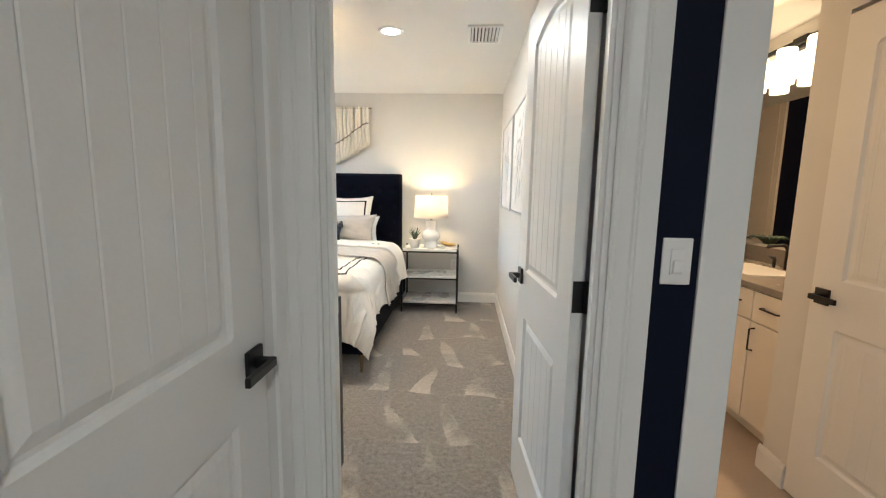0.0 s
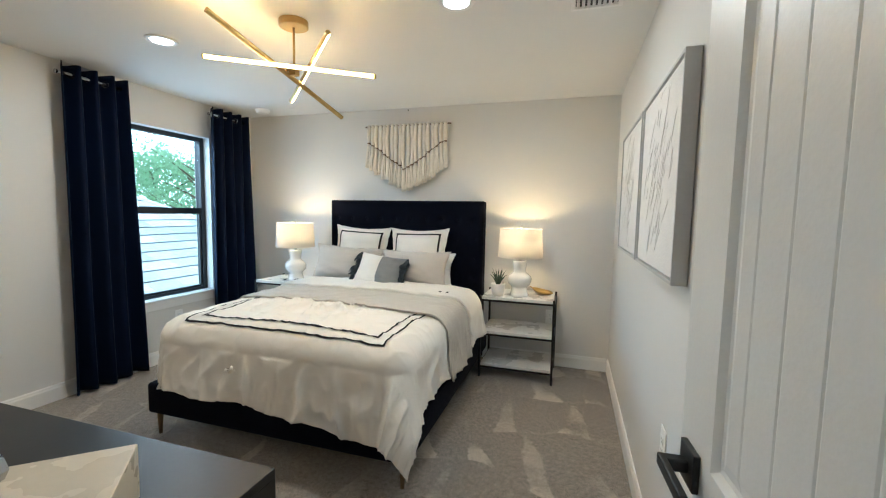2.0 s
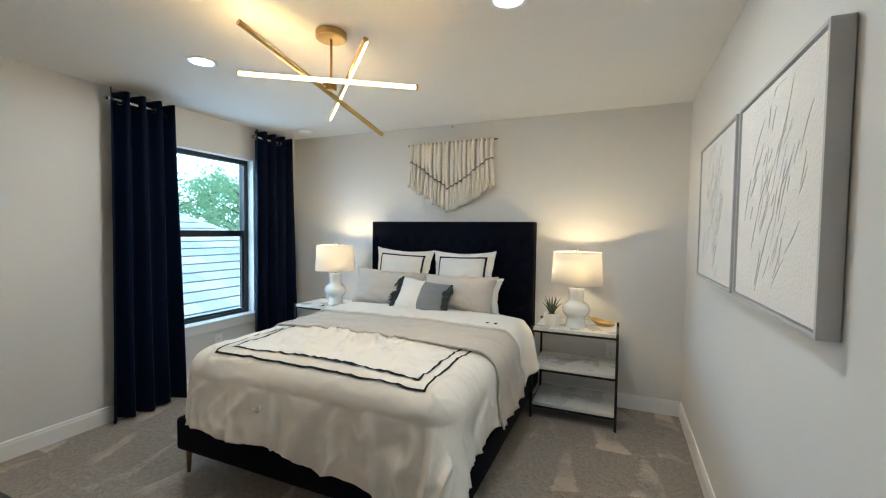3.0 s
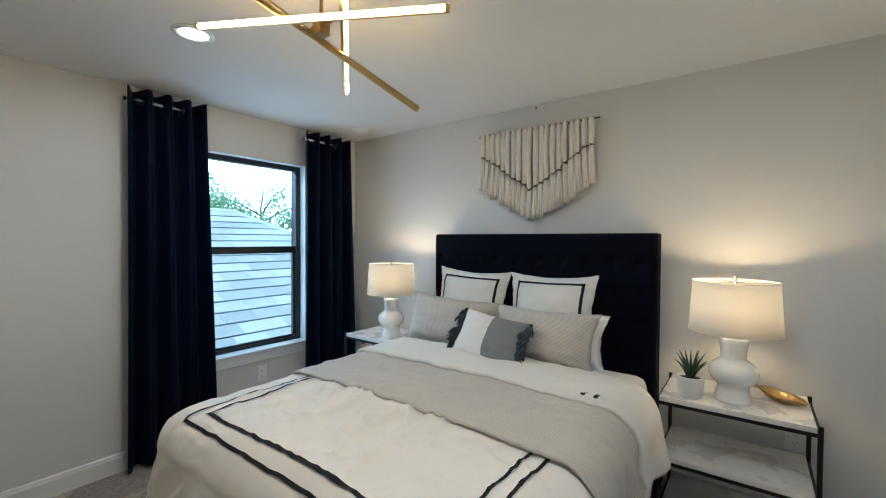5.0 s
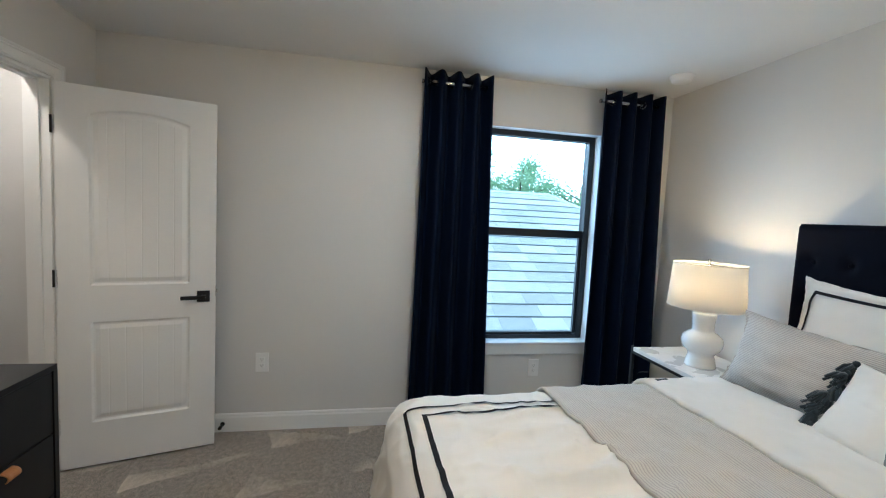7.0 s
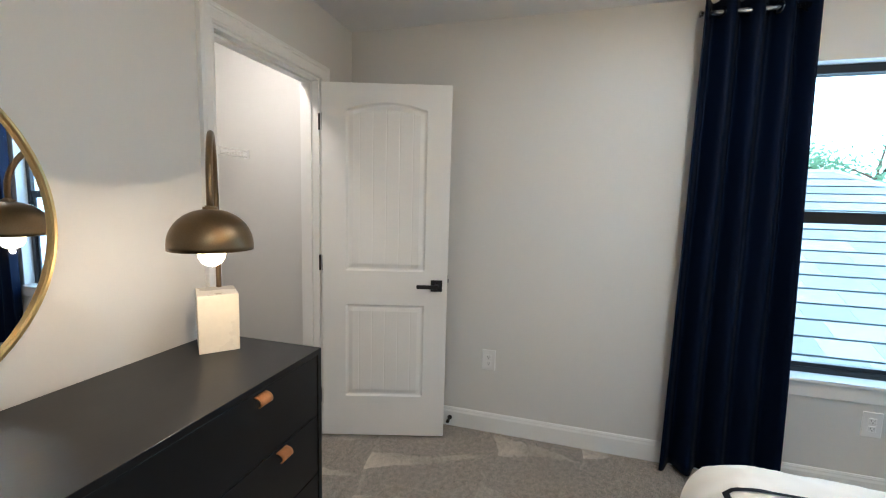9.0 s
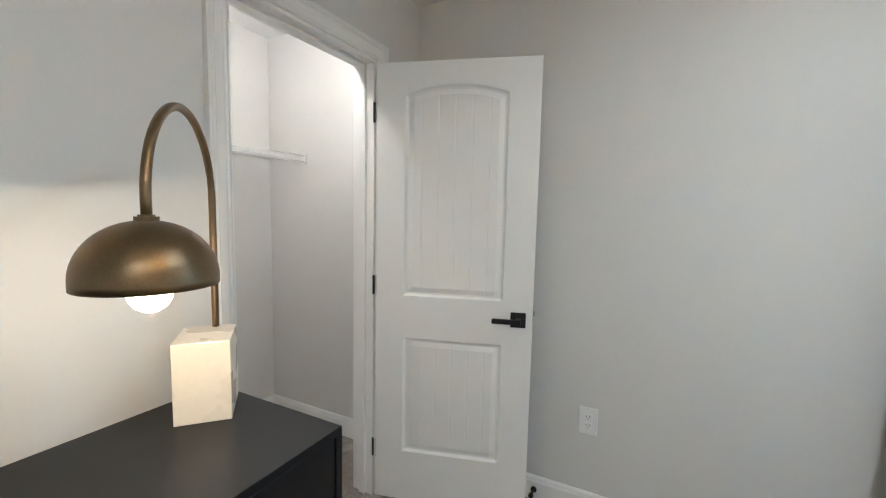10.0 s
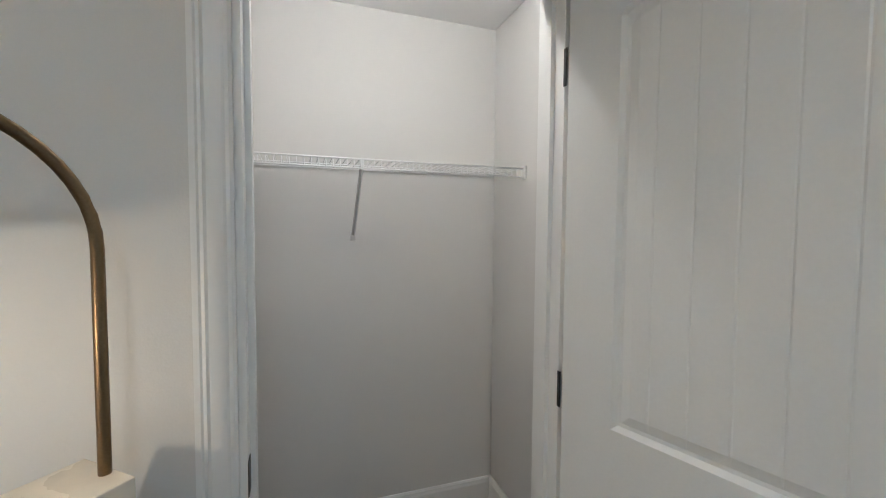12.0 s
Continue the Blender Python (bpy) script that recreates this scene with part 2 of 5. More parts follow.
# bright overcast haze all round the horizon
CLOUD = bpy.data.materials.new("bright_cloud")
CLOUD.use_nodes = True
_n, _l = CLOUD.node_tree.nodes, CLOUD.node_tree.links
_e, _w, _c, _r = _n.new("ShaderNodeEmission"), _n.new("ShaderNodeTexNoise"), _n.new("ShaderNodeTexCoord"), _n.new("ShaderNodeMapRange")
_w.inputs["Scale"].default_value, _w.inputs["Detail"].default_value = 0.012, 6
_l.new(_c.outputs["Object"], _w.inputs["Vector"])
_r.inputs[1].default_value, _r.inputs[2].default_value, _r.inputs[3].default_value, _r.inputs[4].default_value = 0.35, 0.65, 5.0, 7.5
_l.new(_w.outputs["Fac"], _r.inputs[0])
_l.new(_r.outputs[0], _e.inputs["Strength"])
_e.inputs["Color"].default_value = (0.70, 0.90, 1.0, 1)
_l.new(_e.outputs[0], _n["Material Output"].inputs["Surface"])
LED = glow("led_diffuser", (1.0, 0.56, 0.17), 54.0)
DISC = glow("downlight_lens", (1.0, 0.92, 0.80), 9.0)
BULB = glow("opal_bulb", (1.0, 0.70, 0.38), 7.0)
OPAL = glow("opal_glass_shade", (1.0, 0.66, 0.32), 2.6)

# shingles differ from one to the next
_n, _l = ROOF.node_tree.nodes, ROOF.node_tree.links
_i, _r, _v = _n.new("ShaderNodeObjectInfo"), _n.new("ShaderNodeMapRange"), _n.new("ShaderNodeVectorMath")
_r.inputs[3].default_value, _r.inputs[4].default_value = 0.84, 1.22
_v.operation = "MULTIPLY"
_l.new(_i.outputs["Random"], _r.inputs[0])
_b = _n["Principled BSDF"]
_l.new(_b.inputs["Base Color"].links[0].from_socket, _v.inputs[0])
_l.new(_r.outputs[0], _v.inputs[1])
_l.new(_v.outputs[0], _b.inputs["Base Color"])


def wrinkled(m, scale, strength, stretch):
    """Soft creases of washed cotton, over the weave."""
    n, l = m.node_tree.nodes, m.node_tree.links
    b = n["Principled BSDF"]
    tc, mp, t, bp = n.new("ShaderNodeTexCoord"), n.new("ShaderNodeMapping"), n.new("ShaderNodeTexNoise"), n.new("ShaderNodeBump")
    mp.inputs["Scale"].default_value = stretch
    mp.inputs["Rotation"].default_value = (0, 0, 0.35)
    t.noise_type = "RIDGED_MULTIFRACTAL"
    t.inputs["Scale"].default_value, t.inputs["Detail"].default_value, t.inputs["Distortion"].default_value = scale, 3.0, 0.6
    l.new(tc.outputs["Object"], mp.inputs["Vector"])
    l.new(mp.outputs[0], t.inputs["Vector"])
    l.new(t.outputs["Fac"], bp.inputs["Height"])
    bp.inputs["Strength"].default_value, bp.inputs["Distance"].default_value = strength, 0.012
    old = b.inputs["Normal"].links[0].from_node
    l.new(bp.outputs[0], old.inputs["Normal"])


wrinkled(LINEN, 6.0, 1.5, (1.0, 0.6, 1.0))
wrinkled(SHEET, 5.0, 0.4, (1.0, 1.0, 1.0))
wrinkled(STRIPED_B, 4.0, 0.7, (0.6, 1.2, 1.0))
wrinkled(STRIPED, 4.0, 0.3, (1.0, 1.0, 1.0))
_n, _l = LEAF.node_tree.nodes, LEAF.node_tree.links
_t, _m = _n.new("ShaderNodeBsdfTranslucent"), _n.new("ShaderNodeMixShader")
_t.inputs["Color"].default_value, _m.inputs[0].default_value = (0.45, 0.66, 0.42, 1), 0.55
_l.new(_n["Principled BSDF"].outputs[0], _m.inputs[1])
_l.new(_t.outputs[0], _m.inputs[2])
_l.new(_m.outputs[0], _n["Material Output"].inputs["Surface"])

# lampshade linen lets light through
SHADE = bpy.data.materials.new("lampshade_linen")
SHADE.use_nodes = True
_n, _l = SHADE.node_tree.nodes, SHADE.node_tree.links
_t, _d, _m = _n.new("ShaderNodeBsdfTranslucent"), _n.new("ShaderNodeBsdfDiffuse"), _n.new("ShaderNodeMixShader")
_w, _c = _n.new("ShaderNodeTexNoise"), _n.new("ShaderNodeTexCoord")
_w.inputs["Scale"].default_value = 220
_l.new(_c.outputs["Object"], _w.inputs["Vector"])
_r = _n.new("ShaderNodeMapRange")
_r.inputs[3].default_value, _r.inputs[4].default_value = 0.58, 0.66
_l.new(_w.outputs["Fac"], _r.inputs[0])
_t.inputs["Color"].default_value, _d.inputs["Color"].default_value = (0.84, 0.81, 0.76, 1), (0.84, 0.83, 0.81, 1)
_l.new(_r.outputs[0], _m.inputs[0])
_l.new(_d.outputs[0], _m.inputs[1])
_l.new(_t.outputs[0], _m.inputs[2])
_l.new(_m.outputs[0], _n["Material Output"].inputs["Surface"])

MIRROR = bpy.data.materials.new("mirror_silver")
MIRROR.use_nodes = True
_b = MIRROR.node_tree.nodes["Principled BSDF"]
_b.inputs["Base Color"].default_value, _b.inputs["Metallic"].default_value, _b.inputs["Roughness"].default_value = (0.92, 0.93, 0.93, 1), 1.0, 0.01
GLASS = bpy.data.materials.new("window_glass")
GLASS.use_nodes = True
_b = GLASS.node_tree.nodes["Principled BSDF"]
_b.inputs["Transmission Weight"].default_value, _b.inputs["Roughness"].default_value, _b.inputs["IOR"].default_value = 1.0, 0.0, 1.05

# ---- mesh helpers ----
def part(name, bm, material, parent=None, label="", smooth=False):
    me = bpy.data.meshes.new(name)
    bmesh.ops.recalc_face_normals(bm, faces=bm.faces[:])
    bm.to_mesh(me)
    bm.free()
    for m in material if isinstance(material, (list, tuple)) else [material]:
        me.materials.append(m)
    if smooth:
        me.polygons.foreach_set("use_smooth", [True] * len(me.polygons))
    ob = new(name, me)
    if parent:
        ob.parent = parent
    if label:
        tagged(ob, label)
    return ob


def thing(name, m, label, category, group="", kind=""):
    ob = new(name)
    ob.empty_display_size = 0.1
    ob.matrix_world = m
    return tagged(ob, label, category, group, kind)


def struct(name, bm, material, label, category, smooth=False):
    return tagged(part(name, bm, material, None, "", smooth), label, category, "", "structure")


def box(bm, x0, x1, y0, y1, z0, z1, bevel=0.0, seg=2):
    vs = [bm.verts.new((x, y, z)) for z in (z0, z1) for y in (y0, y1) for x in (x0, x1)]
    fs = [bm.faces.new([vs[i] for i in q]) for q in ((0, 2, 3, 1), (4, 5, 7, 6), (0, 1, 5, 4), (2, 6, 7, 3), (0, 4, 6, 2), (1, 3, 7, 5))]
    if bevel:
        es = list({e for f in fs for e in f.edges})
        bmesh.ops.bevel(bm, geom=es, offset=bevel, segments=seg, affect="EDGES", profile=0.5)
    return bm


def boxes(*rows, bevel=0.0):
    bm = bmesh.new()
    for r in rows:
        box(bm, *r, bevel=bevel)
    return bm


def lathe(profile, seg=40, cap=True):
    """A turned body about z from rows (radius, z)."""
    bm = bmesh.new()
    rings = []
    for r, z in profile:
        rings.append([bm.verts.new((r * math.cos(2 * math.pi * i / seg), r * math.sin(2 * math.pi * i / seg), z)) for i in range(seg)])
    for a, b in zip(rings, rings[1:]):
        for i in range(seg):
            bm.faces.new((a[i], a[(i + 1) % seg], b[(i + 1) % seg], b[i]))
    if cap:
        bm.faces.new(rings[0][::-1])
        bm.faces.new(rings[-1])
    return bm


def tube(path, radius, seg=12, bm=None, close=True):
    """A round bar along a path; radius may be a function of 0..1."""
    bm = bm or bmesh.new()
    path = [Vector(p) for p in path]
    up, rings = Vector((0.123, 0.3, 0.94)), []
    n = len(path)
    for i, p in enumerate(path):
        d = (path[min(i + 1, n - 1)] - path[max(i - 1, 0)]).normalized()
        a = d.cross(up)
        if a.length < 1e-3:
            a = d.cross(Vector((1, 0, 0)))
        a.normalize()
        b = d.cross(a)
        r = radius(i / (n - 1)) if callable(radius) else radius
        rings.append([bm.verts.new(p + r * (a * math.cos(2 * math.pi * k / seg) + b * math.sin(2 * math.pi * k / seg))) for k in range(seg)])
    for u, v in zip(rings, rings[1:]):
        for k in range(seg):
            bm.faces.new((u[k], u[(k + 1) % seg], v[(k + 1) % seg], v[k]))
    if close:
        bm.faces.new(rings[0][::-1])
        bm.faces.new(rings[-1])
    return bm


def sheet(us, vs, fn, bm=None):
    bm = bm or bmesh.new()
    g = [[bm.verts.new(fn(u, v)) for u in us] for v in vs]
    for a, b in zip(g, g[1:]):
        for i in range(len(us) - 1):
            bm.faces.new((a[i], a[i + 1], b[i + 1], b[i]))
    return bm


def steps(a, b, n):
    return [a + (b - a) * i / n for i in range(n + 1)]


def solid(ob, thick, offset=-1.0):
    md = ob.modifiers.new("thickness", "SOLIDIFY")
    md.thickness, md.offset = thick, offset
    return ob


# ---- the rooms ----
W, E, S, N, H = -3.89, 0.0, 2.19, 6.0, 2.44      # bedroom faces
T = 0.12
SH = 2.112                                         # hall side of the south wall
BX0, BX1 = -0.762, -0.038                          # bedroom doorway
CX0, CX1 = -3.532, -2.797                           # closet doorway
HEAD = 2.065
HX0 = -0.862                                       # hall's west face
VX = 1.75                                          # bath mirror wall
CB = 1.085                                         # closet back
WY0, WY1, WZ0, WZ1 = 4.56, 5.43, 0.565, 2.115      # window hole
struct("floor", boxes((W - 0.3, E + 0.06, CB - 0.2, N + 0.2, -0.1, 0), (E + 0.06, 0.22, 2.13, N + 0.2, -0.1, 0), (-1.6, 0.22, -2.2, 2.13, -0.1, 0)), CARPET, "grey-beige cut-pile carpet with vacuum tracks", "carpet")
struct("bath_floor", boxes((0.22, 2.1, -2.2, 8.2, -0.1, 0.0)), TILE, "light tan tiled bathroom floor", "floor")
struct("ceiling", boxes((W, E, S, N, H, H + 0.12)), CEIL, "white textured bedroom ceiling", "ceiling")
struct("ceiling_closet", boxes((W + 0.02, -1.7, CB, S - T, H + 0.02, H + 0.14)), CEIL, "white closet ceiling", "ceiling")
struct("ceiling_hall", boxes((-1.0, 1.3, -2.2, SH, H, H + 0.12)), CEIL, "white hallway ceiling", "ceiling")
struct("ceiling_bath", boxes((0.12, 1.9, S, 8.1, H, H + 0.12)), CEIL, "white bathroom ceiling", "ceiling")
struct("wall_north", boxes((W - 0.2, E + T, N, N + T, 0, H + 0.12)), WALL, "off-white painted wall behind the bed", "wall")
struct("wall_east", boxes((E, E + T, S, N, 0, H)), WALL, "off-white painted bedroom side wall", "wall")
struct("wall_west", boxes((W - 0.2, W, S - T, WY0, 0, H + 0.12), (W - 0.2, W, WY1, N, 0, H + 0.12), (W - 0.2, W, WY0, WY1, 0, WZ0), (W - 0.2, W, WY0, WY1, WZ1, H + 0.12)), WALL, "off-white painted window wall", "wall")
struct("wall_south", boxes((W, CX0, S - T, S, 0, H), (CX0, CX1, S - T, S, HEAD, H), (CX1, -1.66, S - T, S, 0, H), (-1.66, BX0, SH, S, 0, H), (BX0, BX1, SH, S, HEAD, H), (BX1, 0.285, SH, S, 0, H), (0.285, 1.07, SH, S, HEAD + 0.03, H), (1.07, VX, SH, S, 0, H)), WALL, "off-white painted wall with two doorways", "wall")
struct("wall_closet_back", boxes((W - 0.2, -1.6, CB - T, CB, 0, H + 0.14)), WALL, "off-white closet back wall", "wall")
struct("wall_closet_west", boxes((W - 0.2, W + 0.015, CB, S - T, 0, H + 0.14)), WALL, "off-white closet side wall", "wall")
struct("wall_closet_east", boxes((-1.72, -1.6, CB, S - T, 0, H + 0.14)), WALL, "off-white closet end wall", "wall")
NS = SH - 0.012
struct("wall_hall_north", boxes((HX0, BX0 - 0.012, NS, SH, 0, H), (BX0 - 0.012, BX1 + 0.012, NS, SH, HEAD + 0.012, H), (BX1 + 0.012, 0.215, NS, SH, 0, H)), NAVYP, "dark navy painted hallway wall", "wall")
LD0, LD1 = 1.305, 2.025
struct("wall_hall_west", boxes((HX0 - T, HX0, LD1, SH, 0, H), (HX0 - T, HX0, -2.2, LD0, 0, H), (HX0 - T, HX0, LD0, LD1, HEAD, H)), WALL, "off-white hallway wall with a door", "wall")
struct("wall_hall_room", boxes((HX0 - T - 0.3, HX0 - T - 0.2, LD0 - 0.2, LD1, 0, H)), WALL, "off-white wall behind the hallway door", "wall")
struct("wall_hall_south", boxes((-1.0, 1.3, -2.3, -2.2, 0, H)), WALL, "off-white hallway end wall", "wall")
struct("wall_hall_east", boxes((1.2, 1.3, -2.2, SH, 0, H)), WALL, "off-white hallway side wall", "wall")
struct("wall_bath_east", boxes((VX, VX + T, S, 8.1, 0, H)), WALL, "cream bathroom wall behind the vanity", "wall")
struct("wall_bath_linen", boxes((1.10, VX, 2.93, 3.04, 0, H), (1.10, 1.2, 2.885, 2.93, 0, H), (1.10, 1.2, S, 2.885, HEAD, H)), WALL, "cream bathroom partition beside the vanity", "wall")
struct("wall_bath_west", boxes((E + T, E + T + 0.02, 4.6, 6.30, 0, H)), NAVYP, "dark navy bathroom wall", "wall")
struct("wall_bath_north", boxes((E, VX, 8.0, 8.1, 0, H), (E + T, E + T + 0.05, 6.30, 8.0, 0, H)), SHIPLAP, "white shower wall with long tiles", "wall")


def baseboard(runs):
    """Runs (axis, fixed, a, b, side): a board 0.12 high with a chamfered top."""
    for axis, at, a, b, side in runs:
        bm = bmesh.new()
        prof = [(0, 0), (0.015, 0), (0.015, 0.092), (0.011, 0.104), (0.011, 0.110), (0.006, 0.119), (0, 0.119)]
        ends = []
        for s in (a, b):
            ends.append([bm.verts.new(((at + side * d, s, z) if axis == "x" else (s, at + side * d, z))) for d, z in prof])
        for i in range(len(prof)):
            j = (i + 1) % len(prof)
            bm.faces.new((ends[0][i], ends[0][j], ends[1][j], ends[1][i]))
        bm.faces.new(ends[0])
        bm.faces.new(ends[1][::-1])
        struct("baseboard", bm, TRIM, "white painted wooden baseboard", "baseboard")


baseboard([("x", W, S, N, 1), ("y", N, W + 0.015, E - 0.015, -1), ("x", E, S, N, -1), ("y", S, W + 0.015, CX0 - 0.075, 1), ("y", S, CX1 + 0.075, BX0 - 0.075, 1),
           ("y", CB, W + 0.03, -1.72, 1), ("x", W + 0.015, CB, S - T, 1), ("x", 1.10, 2.93, 3.055, -1), ("x", 1.10, 2.885, 2.93, -1)])


def casing(name, a, b, top, plane, side, axis="y", legs=(True, True), wide=0.07):
    """Moulded trim round an opening a..b on a wall face."""
    prof = [(0.0, 0.0), (0.0, 0.010), (0.006, 0.013), (0.013, 0.010), (0.018, 0.0115), (0.045, 0.015), (0.05, 0.019), (0.056, 0.017), (0.060, 0.020), (wide, 0.020), (wide, 0.0)]
    bm = bmesh.new()
    corners = [(a, 0, -1, 0), (a, top, -1, 1), (b, top, 1, 1), (b, 0, 1, 0)]
    if not legs[0]:
        corners = corners[1:]
    if not legs[1]:
        corners = corners[:-1]
    rings = []
    for p, z, sx, sz in corners:
        ring = []
        for w, d in prof:
            q = p + sx * w
            ring.append(bm.verts.new((q, plane + side * d, z + sz * w) if axis == "y" else (plane + side * d, q, z + sz * w)))
        rings.append(ring)
    for u, v in zip(rings, rings[1:]):
        for i in range(len(prof)):
            j = (i + 1) % len(prof)
            bm.faces.new((u[i], u[j], v[j], v[i]))
    bm.faces.new(rings[0])
    bm.faces.new(rings[-1][::-1])
    return struct(name, bm, TRIM, "white moulded door casing", "trim")


def jamb(name, a, b, top, y0, y1, stop_at):
    """Lining boards of a doorway with the stop strips."""
    bm = boxes((a, a + 0.014, y0, y1, 0, top), (b - 0.014, b, y0, y1, 0, top), (a + 0.014, b - 0.014, y0, y1, top - 0.014, top),
               (a + 0.014, a + 0.026, stop_at, stop_at + 0.032, 0, top - 0.014), (b - 0.026, b - 0.014, stop_at, stop_at + 0.032, 0, top - 0.014),
               (a + 0.026, b - 0.026, stop_at, stop_at + 0.032, top - 0.026, top - 0.014))
    return struct(name, bm, TRIM, "white painted door lining with stop", "trim")


casing("trim_bedroom_in", BX0, BX1, HEAD, S, 1, legs=(True, True))
casing("trim_bedroom_out", BX0, BX1, HEAD, NS, -1, wide=0.105)
jamb("trim_bedroom_lining", BX0, BX1, HEAD, NS + 0.002, S - 0.002, S - 0.075)
casing("trim_closet", CX0, CX1, HEAD, S, 1)
jamb("trim_closet_lining", CX0, CX1, HEAD, S - T + 0.002, S - 0.002, S - 0.075)
casing("trim_hall_door", LD0, LD1, HEAD, HX0, 1, axis="x", wide=0.064)
bm = boxes((0.182, 0.285, SH - 0.02, SH, 0, H), (0.271, 0.285, SH, S, 0, HEAD + 0.03), bevel=0.003)
struct("trim_bath_opening", bm, TRIM, "plain white board beside the bathroom opening", "trim")


# ---- doors ----
def door_face(bm, w, h, side, groove=True):
    """One moulded face: two panels, the upper with an arched head, planks with grooves."""
    m = 0.131
    offs = [0.0, 0.010, 0.018, 0.040]
    xs = {0.0, w}
    for o in offs:
        xs |= {m + o, w - m - o}
    gs = [w / 2 + k * 0.074 for k in (-2, -1, 0, 1, 2)]
    gs = [g for g in gs if m + 0.045 < g < w - m - 0.045]
    for g in gs:
        xs |= {g - 0.0035, g, g + 0.0035}
    for i in range(1, 12):
        c = m + 0.04 + (w - 2 * m - 0.08) * i / 12
        if all(abs(c - q) > 0.012 for q in xs):
            xs.add(c)
    xs = sorted(xs)
    panels = [(0.243, 0.797, 0.0), (0.994, 1.899, 0.041)]
    zs = [0.0]
    for z0, z1, _ in panels:
        zs += [z0 + o for o in offs] + [z0 + 0.2, z1 - 0.2] + [z1 - o for o in reversed(offs)]
    zs.append(h)

    def prof(d):
        pts = [(-1, 0), (0, 0), (0.010, -0.010), (0.018, -0.011), (0.040, -0.004), (9, -0.004)]
        for (a, p), (b, q) in zip(pts, pts[1:]):
            if d <= b:
                return p + (q - p) * (d - a) / (b - a)
        return -0.004

    grid = []
    for z in zs:
        row = []
        for x in xs:
            deep, zz = 0.0, z
            for z0, z1, arch in panels:
                if arch:
                    f = 1 - ((x - w / 2) / (w / 2 - m)) ** 2
                    rise = arch * max(f, 0.0) - 0.010
                    if z > z0 + 0.2:
                        zz = z + rise * (min((z - z0 - 0.2) / (z1 - 0.2 - z0), 1.0) if z <= z1 else max(0.0, (h - z) / (h - z1)))
                d = min(x - m, w - m - x, z - z0, z1 - z)
                if d > 0:
                    deep = prof(d)
                    if groove and d >= 0.0399 and any(abs(x - g) < 0.001 for g in gs):
                        deep -= 0.0014 if arch else 0.0009
            row.append(bm.verts.new((x, side * deep, zz)))
        grid.append(row)
    for a, b in zip(grid, grid[1:]):
        for i in range(len(xs) - 1):
            q = (a[i], a[i + 1], b[i + 1], b[i])
            bm.faces.new(q if side < 0 else q[::-1])
    return grid


def lever(parent, x, z, y, side, toward):
    """Black lever handle on a square rose."""
    bm = bmesh.new()
    a, b = sorted((y, y + side * 0.011))
    box(bm, x - 0.033, x + 0.033, a, b, z - 0.033, z + 0.033, bevel=0.002)
    h = part("door_handle", bm, BLACK, parent, "matt black lever handle with square rose")
    bm = bmesh.new()
    a, b = sorted((y + side * 0.009, y + side * 0.052))
    box(bm, x - 0.011, x + 0.011, a, b, z - 0.011, z + 0.011, bevel=0.003)
    a, b = sorted((y + side * 0.042, y + side * 0.055))
    c, d = sorted((x - toward * 0.012, x + toward * 0.112))
    box(bm, c, d, a, b, z - 0.011, z + 0.011, bevel=0.003)
    part("lever", bm, BLACK, h)


def door(name, w, m, label, hinge_side, levers=((1, -1), (-1, -1)), grip=0.917):
    """A leaf that hangs at x = 0 of its own pose, thickness 0.035 along y."""
    h = 2.03
    ob = thing(name, m, label, "door", kind="structure")
    bm = bmesh.new()
    f = door_face(bm, w, h, 1)
    k = door_face(bm, w, h, -1)
    for r in f:
        for v in r:
            v.co.y += 0.035
    n = len(f[0]) - 1
    for r in range(len(f) - 1):
        bm.faces.new((f[r][0], f[r + 1][0], k[r + 1][0], k[r][0]))
        bm.faces.new((f[r][n], k[r][n], k[r + 1][n], f[r + 1][n]))
    for r in (0, len(f) - 1):
        for i in range(n):
            bm.faces.new((f[r][i], k[r][i], k[r][i + 1], f[r][i + 1]))
    part("leaf", bm, DOORP, ob)
    for side, toward in levers:
        lever(ob, w - 0.062, grip, 0.035 if side > 0 else 0.0, side, toward)
    y = 0.035 if hinge_side > 0 else 0.0
    for z in (0.24, 1.035, 1.82):
        bm = tube([(-0.004, y + hinge_side * 0.006, z - 0.045), (-0.004, y + hinge_side * 0.006, z + 0.045)], 0.0075, 10)
        p = part("hinge", bm, BLACK, ob, "black butt hinge")
        bm = boxes((-0.0025, 0.0015, min(y, y - hinge_side * 0.032), max(y, y - hinge_side * 0.032), z - 0.045, z + 0.045))
        part("hinge_leaf", bm, BLACK, p)
    bm = boxes((w, w + 0.002, 0.006, 0.029, 0.915, 0.975), (w, w + 0.009, 0.011, 0.024, 0.935, 0.955))
    part("latch", bm, CHROME, ob, "steel latch plate")
    return ob


